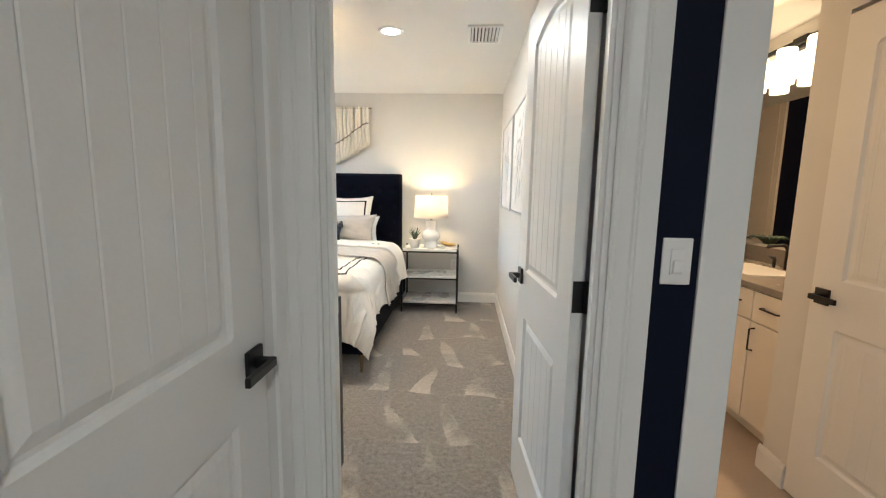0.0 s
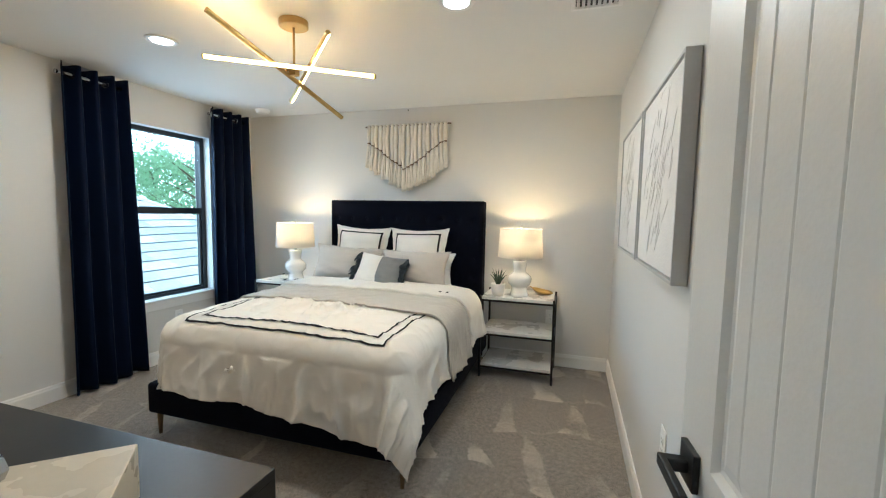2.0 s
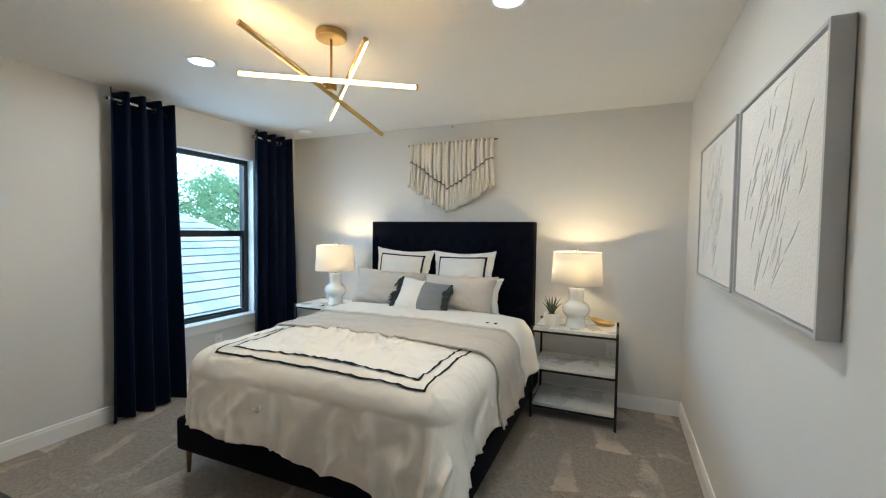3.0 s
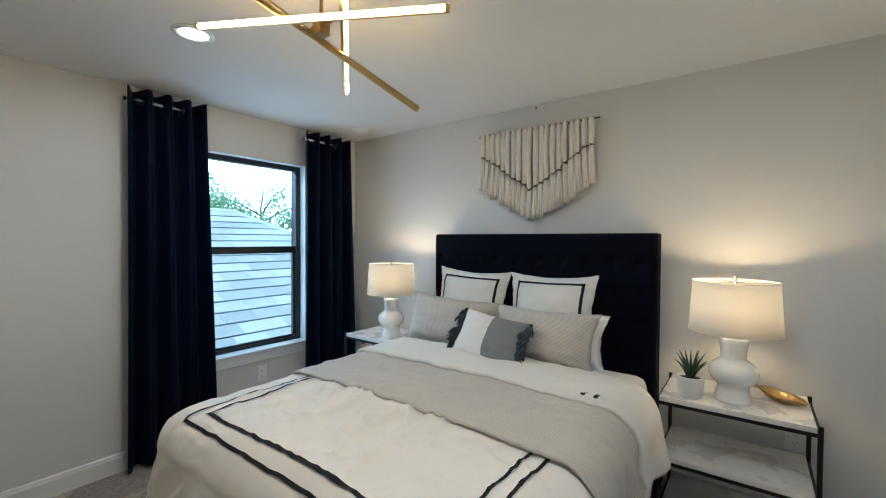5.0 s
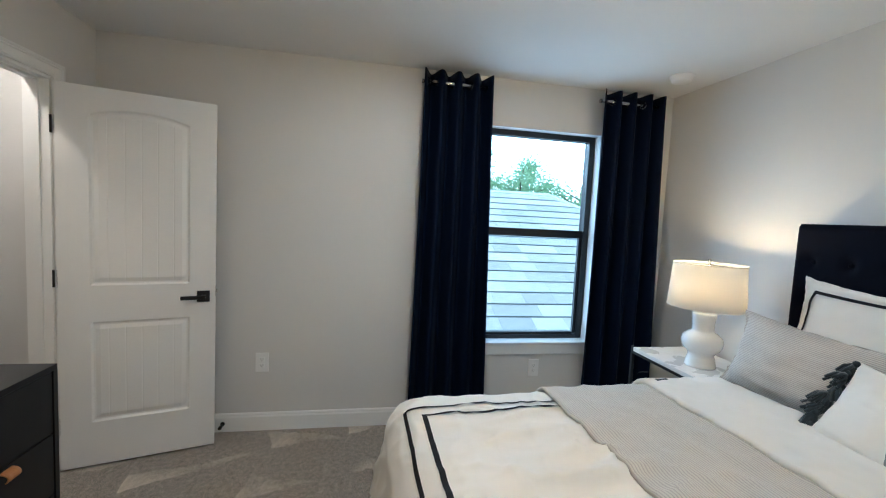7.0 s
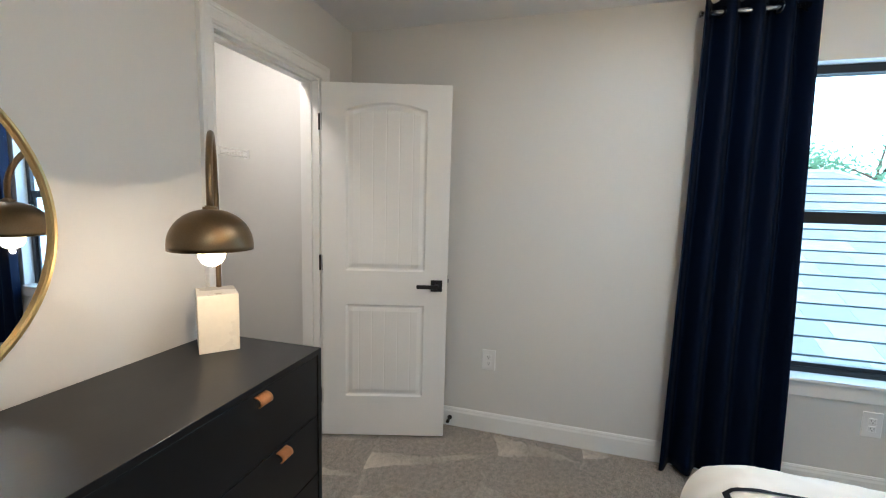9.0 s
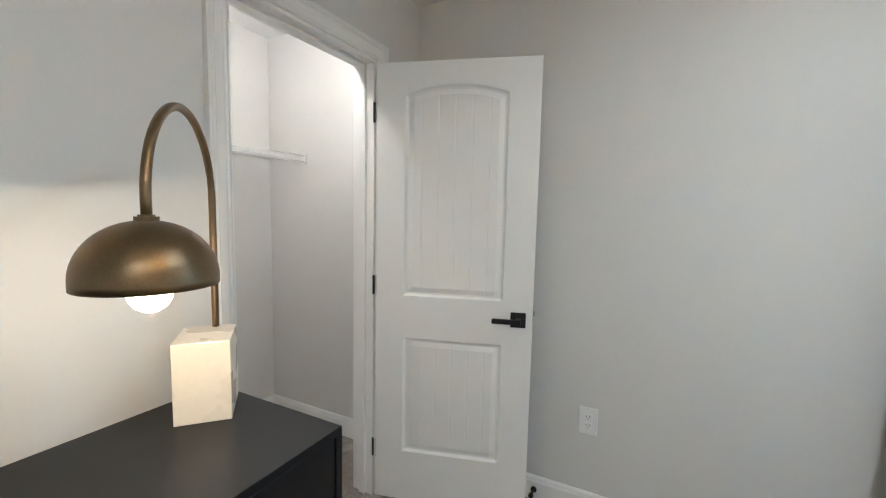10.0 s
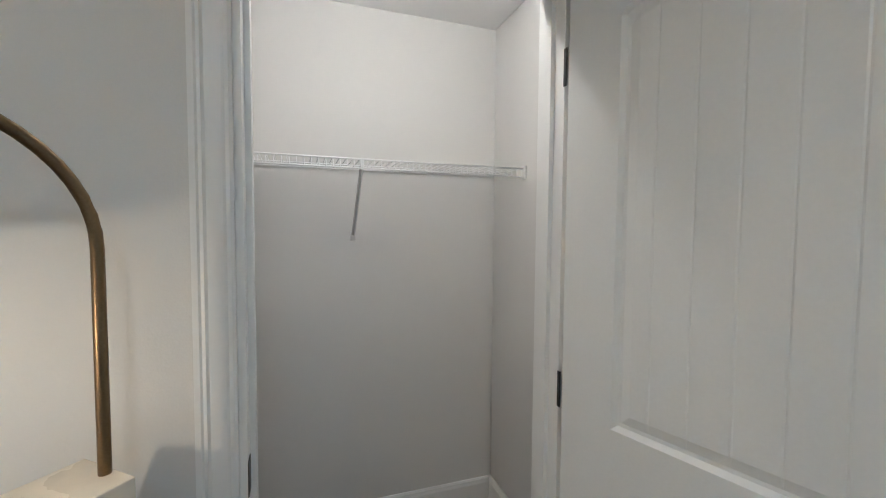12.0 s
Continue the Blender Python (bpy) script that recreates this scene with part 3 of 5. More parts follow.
door("door_1", 0.715, pose(BX1 - 0.022, S + 0.012, 0.013, 0, 0, 94.2), "white two-panel plank door standing open against the wall", -1, grip=0.965)
door("door_2", 0.715, pose(CX0 + 0.018, S + 0.02, 0.013, 0, 0, 106.6), "white two-panel plank closet door standing wide open", 1)
door("door_3", LD1 - LD0 - 0.006, pose(HX0 - 0.022, LD0 + 0.003, 0.013, 0, 0, 90), "white two-panel plank hallway door, closed", 1, levers=((-1, -1),))
door("door_4", 0.68, pose(1.125, 2.195, 0.013, 0, 0, 90), "cream two-panel linen closet door, closed", -1, levers=((1, -1),))
for nm, x, dirx in (("strike_plate", BX0 + 0.014, 1), ("strike_plate", CX1 - 0.014, -1)):
    a, b = sorted((x, x + dirx * 0.002))
    tagged(part(nm, boxes((a, b, S - 0.04, S - 0.004, 0.915, 0.985), bevel=0.0006), BLACK), "black steel strike plate on the door lining", "strike plate", kind="structure")
for x, s in ((CX0 + 0.014, 1), (BX1 - 0.014, -1)):
    for z in (0.253, 1.048, 1.833):
        u, v = sorted((x, x + s * 0.0022))
        tagged(part("hinge_plate", boxes((u, v, (S - 0.004) if s > 0 else (S - 0.036), S + 0.008, z - 0.045, z + 0.045), bevel=0.0008), BLACK), "black hinge plate let into the door lining", "hinge", kind="structure")

# ---- window ----
win = thing("window_1", pose(0, 0, 0), "black-framed single-hung window with a white sill", "window", kind="structure")
gx = W - 0.105
bm = boxes((gx - 0.04, gx + 0.03, WY0, WY0 + 0.045, WZ0 + 0.02, WZ1), (gx - 0.04, gx + 0.03, WY1 - 0.045, WY1, WZ0 + 0.02, WZ1), (gx - 0.04, gx + 0.03, WY0 + 0.045, WY1 - 0.045, WZ1 - 0.04, WZ1), (gx - 0.04, gx + 0.03, WY0 + 0.045, WY1 - 0.045, WZ0 + 0.02, WZ0 + 0.048), bevel=0.003)
part("window_frame", bm, VINYL, win)
ZM = 1.385
bm = boxes((gx - 0.01, gx + 0.025, WY0 + 0.045, WY1 - 0.045, ZM - 0.03, ZM + 0.028), (gx - 0.008, gx + 0.018, WY0 + 0.045, WY0 + 0.07, WZ0 + 0.06, ZM - 0.03), (gx - 0.008, gx + 0.018, WY1 - 0.07, WY1 - 0.045, WZ0 + 0.06, ZM - 0.03), (gx - 0.008, gx + 0.018, WY0 + 0.07, WY1 - 0.07, WZ0 + 0.048, WZ0 + 0.07), bevel=0.002)
part("window_sash", bm, VINYL, win)
for z0, z1 in ((WZ0 + 0.07, ZM - 0.03), (ZM + 0.028, WZ1 - 0.04)):
    p = part("pane", boxes((gx - 0.004, gx, WY0 + 0.046, WY1 - 0.046, z0, z1)), GLASS, win, "clear window glass")
    p.visible_shadow = False
bm = boxes((gx + 0.03, W + 0.028, WY0 - 0.028, WY1 + 0.028, WZ0, WZ0 + 0.02), bevel=0.005)
part("window_sill", bm, TRIM, win, "white painted window sill")
part("apron", boxes((W, W + 0.013, WY0 - 0.02, WY1 + 0.02, WZ0 - 0.075, WZ0), bevel=0.003), TRIM, win)


# ---- curtains ----
def curtain(y0, y1, seed, label):
    rnd = random.Random(seed)
    ob = thing("curtain", pose(W + 0.085, (y0 + y1) / 2, 0), label, "curtain", "window curtains")
    w, waves = y1 - y0, 4
    ph = [rnd.uniform(-0.3, 0.3) for _ in range(6)]

    def fn(u, v):
        y = (u - 0.5) * w * (1 + 0.16 * (1 - v) ** 1.2) + 0.02 * (1 - v)
        a = 0.042 + 0.012 * (1 - v) * math.sin(7 * u + ph[0])
        x = a * math.cos(2 * math.pi * waves * (u + 0.012 * math.sin(5 * v + ph[1]) * (1 - v)))
        x += 0.010 * (1 - v) * math.sin(13 * u + 3 * v + ph[2]) + 0.004 * math.sin(40 * u + 2 * v)
        z = 0.022 + 2.378 * v + (0.006 * math.sin(9 * u + ph[3]) if v < 0.02 else 0) + (0.007 * math.cos(2 * math.pi * waves * u) if v > 0.985 else 0)
        return (x, y, z)

    p = solid(part("drape", sheet(steps(0, 1, 96), steps(0, 1, 44), fn), CURTAIN, ob, smooth=True), 0.004)
    for k in range(8):
        u = (k + 0.5) / 8
        y = (u - 0.5) * w
        bm = lathe([(0.019, -0.004), (0.027, -0.004), (0.027, 0.004), (0.019, 0.004), (0.019, -0.004)], 24, cap=False)
        g = part("grommet", bm, CHROME, ob, "nickel curtain grommet")
        g.matrix_basis = pose(0.0, y, 2.335, 90, 0, 28 if k % 2 else -28)
    rod = thing("curtain_rod", pose(W + 0.085, (y0 + y1) / 2, 2.335), "short brushed nickel curtain rod fixed to the wall", "curtain rod", "curtain rods")
    part("rod", tube([(0, -w / 2 - 0.002, 0), (0, w / 2 + 0.002, 0)], 0.0125, 14), CHROME, rod, smooth=True)
    for s in (-1, 1):
        part("end_cap", tube([(0, s * (w / 2 + 0.002), 0), (0, s * (w / 2 + 0.01), 0)], 0.016, 14), CHROME, rod)
    part("bracket", boxes((-0.085, 0.0, -0.008, 0.008, -0.02, -0.008), (-0.085, -0.079, -0.015, 0.015, -0.045, 0.02)), CHROME, rod)


curtain(4.095, 4.555, 3, "floor-length navy satin curtain on nickel grommets")
curtain(5.36, 5.84, 8, "floor-length navy satin curtain beside the bed corner")


# ---- ceiling fittings ----
def downlight(x, y, power):
    ob = thing("downlight", pose(x, y, H), "white recessed ceiling downlight, lit", "downlight", "ceiling downlights")
    part("trim_ring", lathe([(0.062, -0.003), (0.066, -0.009), (0.088, -0.006), (0.09, 0.0), (0.062, 0.0), (0.062, -0.003)], 40, cap=False), PLASTIC, ob, smooth=True)
    part("lens", lathe([(0.062, -0.003), (0.062, -0.006)], 40), DISC, ob, "glowing opal lens")
    lamp("downlight_lamp", "AREA", (x, y, H - 0.012), power, MILD, 0.12)


downlight(-0.948, 4.12, 8)
downlight(-2.83, 4.09, 6.5)

vent = thing("ceiling_vent", pose(-0.29, 4.185, H), "white louvred ceiling air vent", "vent")
hw, hd = 0.12, 0.165
bm = boxes((-hw, hw, -hd, -hd + 0.022, -0.012, 0), (-hw, hw, hd - 0.022, hd, -0.012, 0), (-hw, -hw + 0.022, -hd + 0.022, hd - 0.022, -0.012, 0), (hw - 0.022, hw, -hd + 0.022, hd - 0.022, -0.012, 0), bevel=0.003)
part("frame", bm, PLASTIC, vent)
# thin black sheet paints the shade of a duct that isn't modelled
part("backing", boxes((-hw + 0.022, hw - 0.022, -hd + 0.022, hd - 0.022, -0.0015, 0)), BLACK, vent, "black sheet standing for the shaded duct behind the louvres")
for k in range(8):
    x = -hw + 0.034 + k * (2 * hw - 0.068) / 7
    s = part("slat", boxes((-0.009, 0.009, -hd + 0.022, hd - 0.022, -0.0008, 0.0008)), PLASTIC, vent)
    s.matrix_basis = pose(x, 0, -0.008, 0, 38 if k > 3 else -38, 0)

sm = thing("smoke_detector", pose(-3.48, 5.72, H), "round white smoke detector on the ceiling", "smoke detector")
part("body", lathe([(0.07, 0.0), (0.07, -0.012), (0.064, -0.016), (0.062, -0.03), (0.05, -0.037), (0.0005, -0.038)], 36), PLASTIC, sm, smooth=True)
part("base_ring", lathe([(0.074, 0.0), (0.074, -0.006), (0.071, -0.008)], 36), PLASTIC, sm)


def pendant():
    cx, cy = -1.868, 4.09
    ob = thing("pendant_light", pose(cx, cy, H), "brass ceiling light of three crossed glowing bars", "pendant light")
    part("canopy", lathe([(0.0005, -0.034), (0.072, -0.034), (0.078, -0.03), (0.078, 0.0)], 40), BRASS, ob, smooth=False)
    part("stem", tube([(0, 0, -0.03), (0, 0, -0.27)], 0.0065, 12), BRASS, ob, smooth=True)
    part("hub", boxes((-0.02, 0.02, -0.02, 0.02, -0.29, -0.235), (-0.05, 0.05, -0.007, 0.007, -0.262, -0.25), bevel=0.002), BRASS, ob)
    bars = [((-2.02, 3.655, 2.325), (-1.857, 4.569, 2.028), (-0.8, 0.0, 0.35)), ((-2.292, 3.883, 2.222), (-1.424, 4.204, 2.146), (0.35, -1, -0.35)), ((-1.523, 3.89, 2.264), (-2.145, 4.425, 2.114), (0.8, 0.55, -0.9))]
    for a, b, out in bars:
        a, b = Vector(a) - Vector((cx, cy, H)), Vector(b) - Vector((cx, cy, H))
        d = (b - a).normalized()
        o = Vector(out).normalized()
        o = (o - d * o.dot(d)).normalized()
        s = d.cross(o)
        r, ring = 0.0135, []
        bm = bmesh.new()
        for q in (a, b):
            ring.append([bm.verts.new(q + r * (math.cos(t) * o + math.sin(t) * s)) for t in [radians(48 + i * (264 / 14)) for i in range(15)]])
        for i in range(14):
            bm.faces.new((ring[0][i], ring[0][i + 1], ring[1][i + 1], ring[1][i]))
        bm.faces.new((ring[0][0], ring[0][14], ring[1][14], ring[1][0]))
        for q in ring:
            bm.faces.new(q)
        arm = part("bar", bm, BRASS, ob, "brushed brass tube")
        bm = bmesh.new()
        ring = []
        for q in (a + d * 0.012, b - d * 0.012):
            ring.append([bm.verts.new(q + (r - 0.0006) * (math.cos(t) * o + math.sin(t) * s)) for t in [radians(-46 + i * 92 / 6) for i in range(7)]])
        for i in range(6):
            bm.faces.new((ring[0][i], ring[0][i + 1], ring[1][i + 1], ring[1][i]))
        for q in ring:
            bm.faces.new(q)
        bm.faces.new((ring[0][0], ring[1][0], ring[1][6], ring[0][6]))
        part("diffuser", bm, LED, arm, "warm glowing strip")


pendant()


# ---- bed ----
BC = -1.95                      # middle line of the bed
bed = thing("bed", pose(BC, 0, 0), "upholstered navy velvet platform bed with tufted headboard", "bed")
hbw = 0.803
buttons = [(-0.72 + 0.16 * i, z) for z in (0.62, 0.80, 0.98, 1.16, 1.34) for i in range(10)]


def tuft(u, v):
    x, z = u, v
    y = 5.835
    pull = sum(math.exp(-((x - bx) ** 2 + (z - bz) ** 2) / 0.0008) for bx, bz in buttons)
    y += 0.026 * min(pull, 1.2)
    edge = min(hbw - abs(x), 1.52 - z) 
    if edge < 0.03:
        y += 0.03 * (1 - math.sqrt(max(0.0, 1 - (1 - edge / 0.03) ** 2)))
    y += 0.0015 * noise.noise((x * 9, z * 9, 0))
    return (x, y, z)


bm = sheet(sorted(steps(-hbw, hbw, 160)), sorted(steps(0.25, 1.52, 90)), tuft)
hb = part("headboard", bm, VELVET, bed, smooth=True)
bm = boxes((-hbw, hbw, 5.866, 5.985, 0.02, 1.519), bevel=0.008)
part("headboard_frame", bm, VELVET, bed)
for bx, bz in buttons:
    if bz > 0.9:
        b = part("button", lathe([(0.0005, 0.004), (0.008, 0.003), (0.011, 0.0), (0.0115, -0.004)], 12), VELVET, hb)
        b.matrix_basis = pose(bx, 5.851, bz, 90, 0, 0)
PX0, PX1, PY0 = -0.865, 0.865, 3.885


def rail(x0, x1, y0, y1):
    return box(bmesh.new(), x0, x1, y0, y1, 0.145, 0.335, bevel=0.022, seg=4)


part("foot_rail", rail(PX0, PX1, PY0, PY0 + 0.09), VELVET, bed, smooth=True)
for s in (-1, 1):
    part("side_rail", rail(*sorted((s * 0.865, s * 0.775)), PY0 + 0.088, 5.86), VELVET, bed, smooth=True)
part("platform", boxes((-0.78, 0.78, PY0 + 0.085, 5.86, 0.20, 0.30)), BLACK, bed, "black slatted bed base")
for x in (-0.82, 0.82):
    for y in (PY0 + 0.05, 5.75):
        bm = tube([(x, y, 0.15), (x * 0.998, y - 0.004, 0.0)], lambda t: 0.019 - 0.009 * t, 14)
        part("leg", bm, BRONZE, bed, "tapered brass leg")

mattress = thing("mattress", pose(BC, 0, 0), "white mattress with fitted sheet on the platform bed", "mattress")
bm = box(bmesh.new(), -0.775, 0.775, 3.99, 5.83, 0.30, 0.70, bevel=0.06, seg=5)
part("cover", bm, SHEET, mattress, smooth=True)

A, RR, TOP = 0.87, 0.13, 0.745       # half width of the made bed, roll, top
FY = 3.985                           # where the top rolls over the foot


def drape(s, t, lift=0.0, calm=1.0):
    """A cloth point: s across from the middle, t along from the foot edge (negative hangs over the foot)."""
    a = A if s > 0 else A - 0.09
    dx, dy = max(abs(s) - (a - RR), 0.0), max(-(t), 0.0)
    d = math.hypot(dx, dy)
    if dx > 0 and dy > 0:                # the corner of the cloth is rounded
        d *= 1 - (0.12 if s > 0 else 0.22) * math.sin(2 * math.atan2(dy, dx))
    wr = 0.008 * noise.noise((s * 3.2, t * 2.4, 1.7)) + 0.0045 * noise.noise((s * 9, t * 4.5, 4.2)) + 0.0015 * noise.noise((s * 20, t * 13, 9.0))
    crease = 0.052 * max(0.0, 1 - (s / 0.6) ** 2) * (1 - abs(noise.noise((s * 12 + 2.0 * t, t * 4.5, 7.7)))) ** 5 * max(0.0, 1 - abs(t - 0.35) / 0.4) + 0.009 * (1 - abs(noise.noise((s * 5 + 1.6 * t, t * 9, 2.2)))) ** 6 + 0.007 * (1 - abs(noise.noise((s * 8 - 3 * t, t * 4, 6.1)))) ** 6
    crown = 0.025 * (1 - (s / 0.85) ** 2)
    x0 = max(-(a - RR), min(a - RR, s))
    y0 = FY + max(t, 0.0)
    if d <= 0:
        return Vector((x0, y0, TOP + crown + (wr + crease) * calm + lift))
    dd = math.hypot(dx, dy)
    ox, oy = (math.copysign(dx, s) / dd), -dy / dd
    q = math.pi / 2 * RR
    if d < q:
        bend = d / RR
        out, z = RR * math.sin(bend), TOP - RR * (1 - math.cos(bend))
    else:
        h = d - q
        along = (t if dx > dy else s)
        fold = math.sin(along * 10 + 1.8 * math.sin(along * 5)) + 0.5 * math.sin(along * 23 + 1 + 2 * noise.noise((along * 3, 0, 0)))
        flare = min(h / 0.3, 1.0)
        slant = along + (0.5 * h if dx > 0 and dy > 0 else 0.15 * h)
        ridge = (1 - abs(noise.noise((slant * 5.5 + 0.8 * noise.noise((s * 4, t * 4, 2)), h * 1.4, 5.5)))) ** 5
        fine = (1 - abs(noise.noise((slant * 13, h * 5, 8.1)))) ** 6
        out = RR + (0.16 if dy > dx else 0.07) * h + flare * (0.010 * fold) + min(h / 0.12, 1.0) * (0.026 * ridge + 0.010 * fine - 0.012) + 0.010 * noise.noise((s * 6, t * 6, 3))
        if dx > 0 and dy > 0:
            out += (0.10 if s > 0 else -0.05) * flare * math.sin(2 * math.atan2(dy, dx))
        z = TOP - RR - h
    k = min(d / q, 1.0)
    return Vector((x0 + ox * (out + lift), y0 + oy * (out + lift), z + crown * (1 - k) + (wr + crease) * calm * (1 - 0.4 * k) + lift * (1 - k)))


duvet = thing("duvet", pose(BC, 0, 0), "white cotton duvet with double black ribbon border", "duvet")
q = math.pi / 2 * RR
SD, FD = A - RR + q + 0.25, q + 0.27
us, vs = steps(-SD, SD, 240), steps(-FD, 1.15, 200)


def duvet_fn(u, v):
    wob = 0.02 * noise.noise((u * 3, v * 3, 8))
    if v < 0:                            # hangs lower towards the doorway corner
        v *= 1 + 0.26 * max(0.0, u / SD) ** 0.8
    p = drape(u, v + (wob if v < -0.3 else 0))
    p.z = max(p.z, 0.07)
    return p


dv = solid(part("cover", sheet(us, vs, duvet_fn), LINEN, duvet, smooth=True), 0.022)


def ribbon(points, wide, lift=0.004, shift=0.0):
    """A ribbon sewn along a line on the duvet."""
    bm = bmesh.new()
    rows = []
    for (s0, t0), (s1, t1) in points:
        rows.append((bm.verts.new(drape(s0 + shift, t0, lift)), bm.verts.new(drape(s1 + shift, t1, lift))))
    for a, b in zip(rows, rows[1:]):
        bm.faces.new((a[0], a[1], b[1], b[0]))
    return bm


def u_line(half, front, back, wide):
    pts = []
    h = wide / 2
    for t in steps(back, front, 50):
        k = 0.002 * noise.noise((t * 6, 3, 1))
        pts.append(((-half - h + k, t if t > front else t - h), (-half + h + k, t if t > front else t + h)))
    for s in steps(-half + h, half - h, 80)[1:-1]:
        k = 0.003 * noise.noise((s * 5, 7, 1))
        pts.append(((s, front - h + k), (s, front + h + k)))
    for t in steps(front, back, 50):
        k = 0.002 * noise.noise((t * 6, 9, 1))
        pts.append(((half + h + k, t if t > front else t - h), (half - h + k, t if t > front else t + h)))
    return pts


for half, front in ((0.64, -0.065), (0.580, -0.003)):
    part("ribbon", ribbon(u_line(half, front, 0.62, 0.0125), 0.0125, shift=0.075), RIBBON, duvet, "black grosgrain ribbon border", smooth=True)


def band(name, label, cat, t0, t1, over, lift, material, seed, thick=0.012):
    """A layer folded across the bed, hanging at both sides."""
    ob = thing(name, pose(BC, 0, 0), label, cat)
    ss = A - RR + q + over

    def fn(u, v):
        e = 0.012 * noise.noise((u * 3, seed, v)) * (1 if v in (t0, t1) else 0.3)
        p = drape(u, v + e + 0.03 * (u / ss) ** 2, lift + 0.004 * noise.noise((u * 5, v * 22, seed)), 0.6)
        p.z = max(p.z, 0.19)
        return p
    solid(part("cloth", sheet(steps(-ss, ss, 130), steps(t0, t1, 34), fn), material, ob, smooth=True), thick)
    return ob, ss


fold_b, _ = band("throw_blanket", "grey-beige finely striped blanket folded across the bed", "blanket", 0.505, 1.02, 0.27, 0.022, STRIPED_B, 4)
fold_s, fs = band("folded_sheet", "white duvet edge folded back over the blanket", "bed sheet", 0.985, 1.38, 0.20, 0.040, LINEN, 7, 0.02)
for s in (-0.68, 0.66):
    for k in (0, 0.055):
        pts = [((s + k, 0.994 + 0.006 * i), (s + k + 0.019, 0.994 + 0.006 * i)) for i in range(10)]
        part("ribbon_end", ribbon(pts, 0.019, 0.060), RIBBON, fold_s, "black ribbon end")


# ---- pillows ----
def pillow_fn(w, h, thick, seed, ear=0.085, flange=0.0):
    def fn(u, v, front):
        ui, vi = u, v
        px = w / 2 * u * (1 - ear * (1 - abs(u) ** 1.2) - ear * 1.3 * (1 - v * v) * abs(u) ** 3)
        pz = h / 2 * v * (1 - ear * 1.3 * (1 - u * u) * abs(v) ** 3)
        fu, fv = min(abs(ui) / (1 - flange), 1.0), min(abs(vi) / (1 - flange), 1.0)
        t = thick / 2 * (max(0.0, 1 - fu ** 2.6) * max(0.0, 1 - fv ** 2.6)) ** 0.55
        t += 0.006 * noise.noise((u * 3 + seed, v * 3, seed)) * (1 if front else -1) + (0.004 if flange and (fu >= 1 or fv >= 1) else 0.0015)
        wave = (0.008 * noise.noise((u * 4, v * 4, seed + 5)) + (0.012 * noise.noise((u * 9, v * 9, seed)) if fu >= 1 or fv >= 1 else 0)) if flange else 0
        t += 0.004 * noise.noise((u * 7 + seed, v * 8, seed + 2)) * (1 - fu ** 6) * (1 if front else -1)
        t += 0.014 * max(0, noise.noise((u * 2.2 + 3 * seed, v * 6 * (1 - 0.4 * u), 2))) * (1 - fu ** 4)
        return Vector((px, (-t if front else t) + wave, pz + h / 2))
    return fn


def pillow(name, label, w, h, thick, m, material, seed, flange=0.0, group="", border=None, n=34, split=None):
    ob = thing(name, m, label, "pillow", group)
    fn = pillow_fn(w, h, thick, seed, flange=flange)
    ticks = [math.sin(math.pi / 2 * x) for x in steps(-1, 1, n)]
    rows = [("cover", ticks, material, "")] if not split else [("cover_white", [t for t in ticks if t < split] + [split], material, "white cotton half"), ("cover_grey", [split] + [t for t in ticks if t > split], GREYCLOTH, "grey linen half")]
    for nm, us, mt, lb in rows:
        bm = sheet(us, ticks, lambda u, v: fn(u, v, True))
        sheet(us, ticks, lambda u, v: fn(u, v, False), bm)
        bmesh.ops.remove_doubles(bm, verts=bm.verts[:], dist=0.0045)
        part(nm, bm, mt, ob, lb, smooth=True)
    if border:
        lo, hi = border
        bm = bmesh.new()
        off = Vector((0, -0.004, 0))
        runs = [[((k, lo), (k, hi)) for k in steps(-hi, hi, 40)], [((k, -lo), (k, -hi)) for k in steps(-hi, hi, 40)], [((lo, k), (hi, k)) for k in steps(-lo, lo, 40)], [((-lo, k), (-hi, k)) for k in steps(-lo, lo, 40)]]
        for run in runs:
            prev = None
            for a, b in run:
                cur = [bm.verts.new(fn(*a, True) + off), bm.verts.new(fn(*b, True) + off)]
                if prev:
                    bm.faces.new((prev[0], cur[0], cur[1], prev[1]))
                prev = cur
        part("ribbon_border", bm, RIBBON, ob, "black ribbon border", smooth=True)
    return ob


pillow("euro_sham", "white square pillow with black ribbon border", 0.60, 0.545, 0.18, pose(-2.365, 5.70, 0.73, -11, 2, 1), LINEN, 1, 0.13, "euro shams", (0.74, 0.80))
pillow("euro_sham", "white square pillow with black ribbon border", 0.60, 0.54, 0.18, pose(-1.745, 5.70, 0.73, -11, -1, -2), LINEN, 2, 0.13, "euro shams", (0.74, 0.80))
pillow("sleeping_pillow", "plain white sleeping pillow half hidden behind a striped one", 0.68, 0.32, 0.16, pose(-1.695, 5.60, 0.735, -20, -1, -3), SHEET, 9, 0.05)
pillow("striped_pillow", "grey-beige finely striped pillow against the shams", 0.70, 0.36, 0.22, pose(-2.385, 5.49, 0.735, -17, 3, 5), STRIPED, 3, 0.05, "striped pillows")
pillow("striped_pillow", "grey-beige finely striped pillow against the shams", 0.70, 0.35, 0.22, pose(-1.715, 5.47, 0.735, -20, -1, -6), STRIPED, 5, 0.05, "striped pillows")
lum = pillow("lumbar_pillow", "small white and grey lumbar pillow with slate tassels", 0.47, 0.30, 0.16, pose(-1.965, 5.27, 0.762, -30, 5, -5), LINEN, 7, split=0.06)


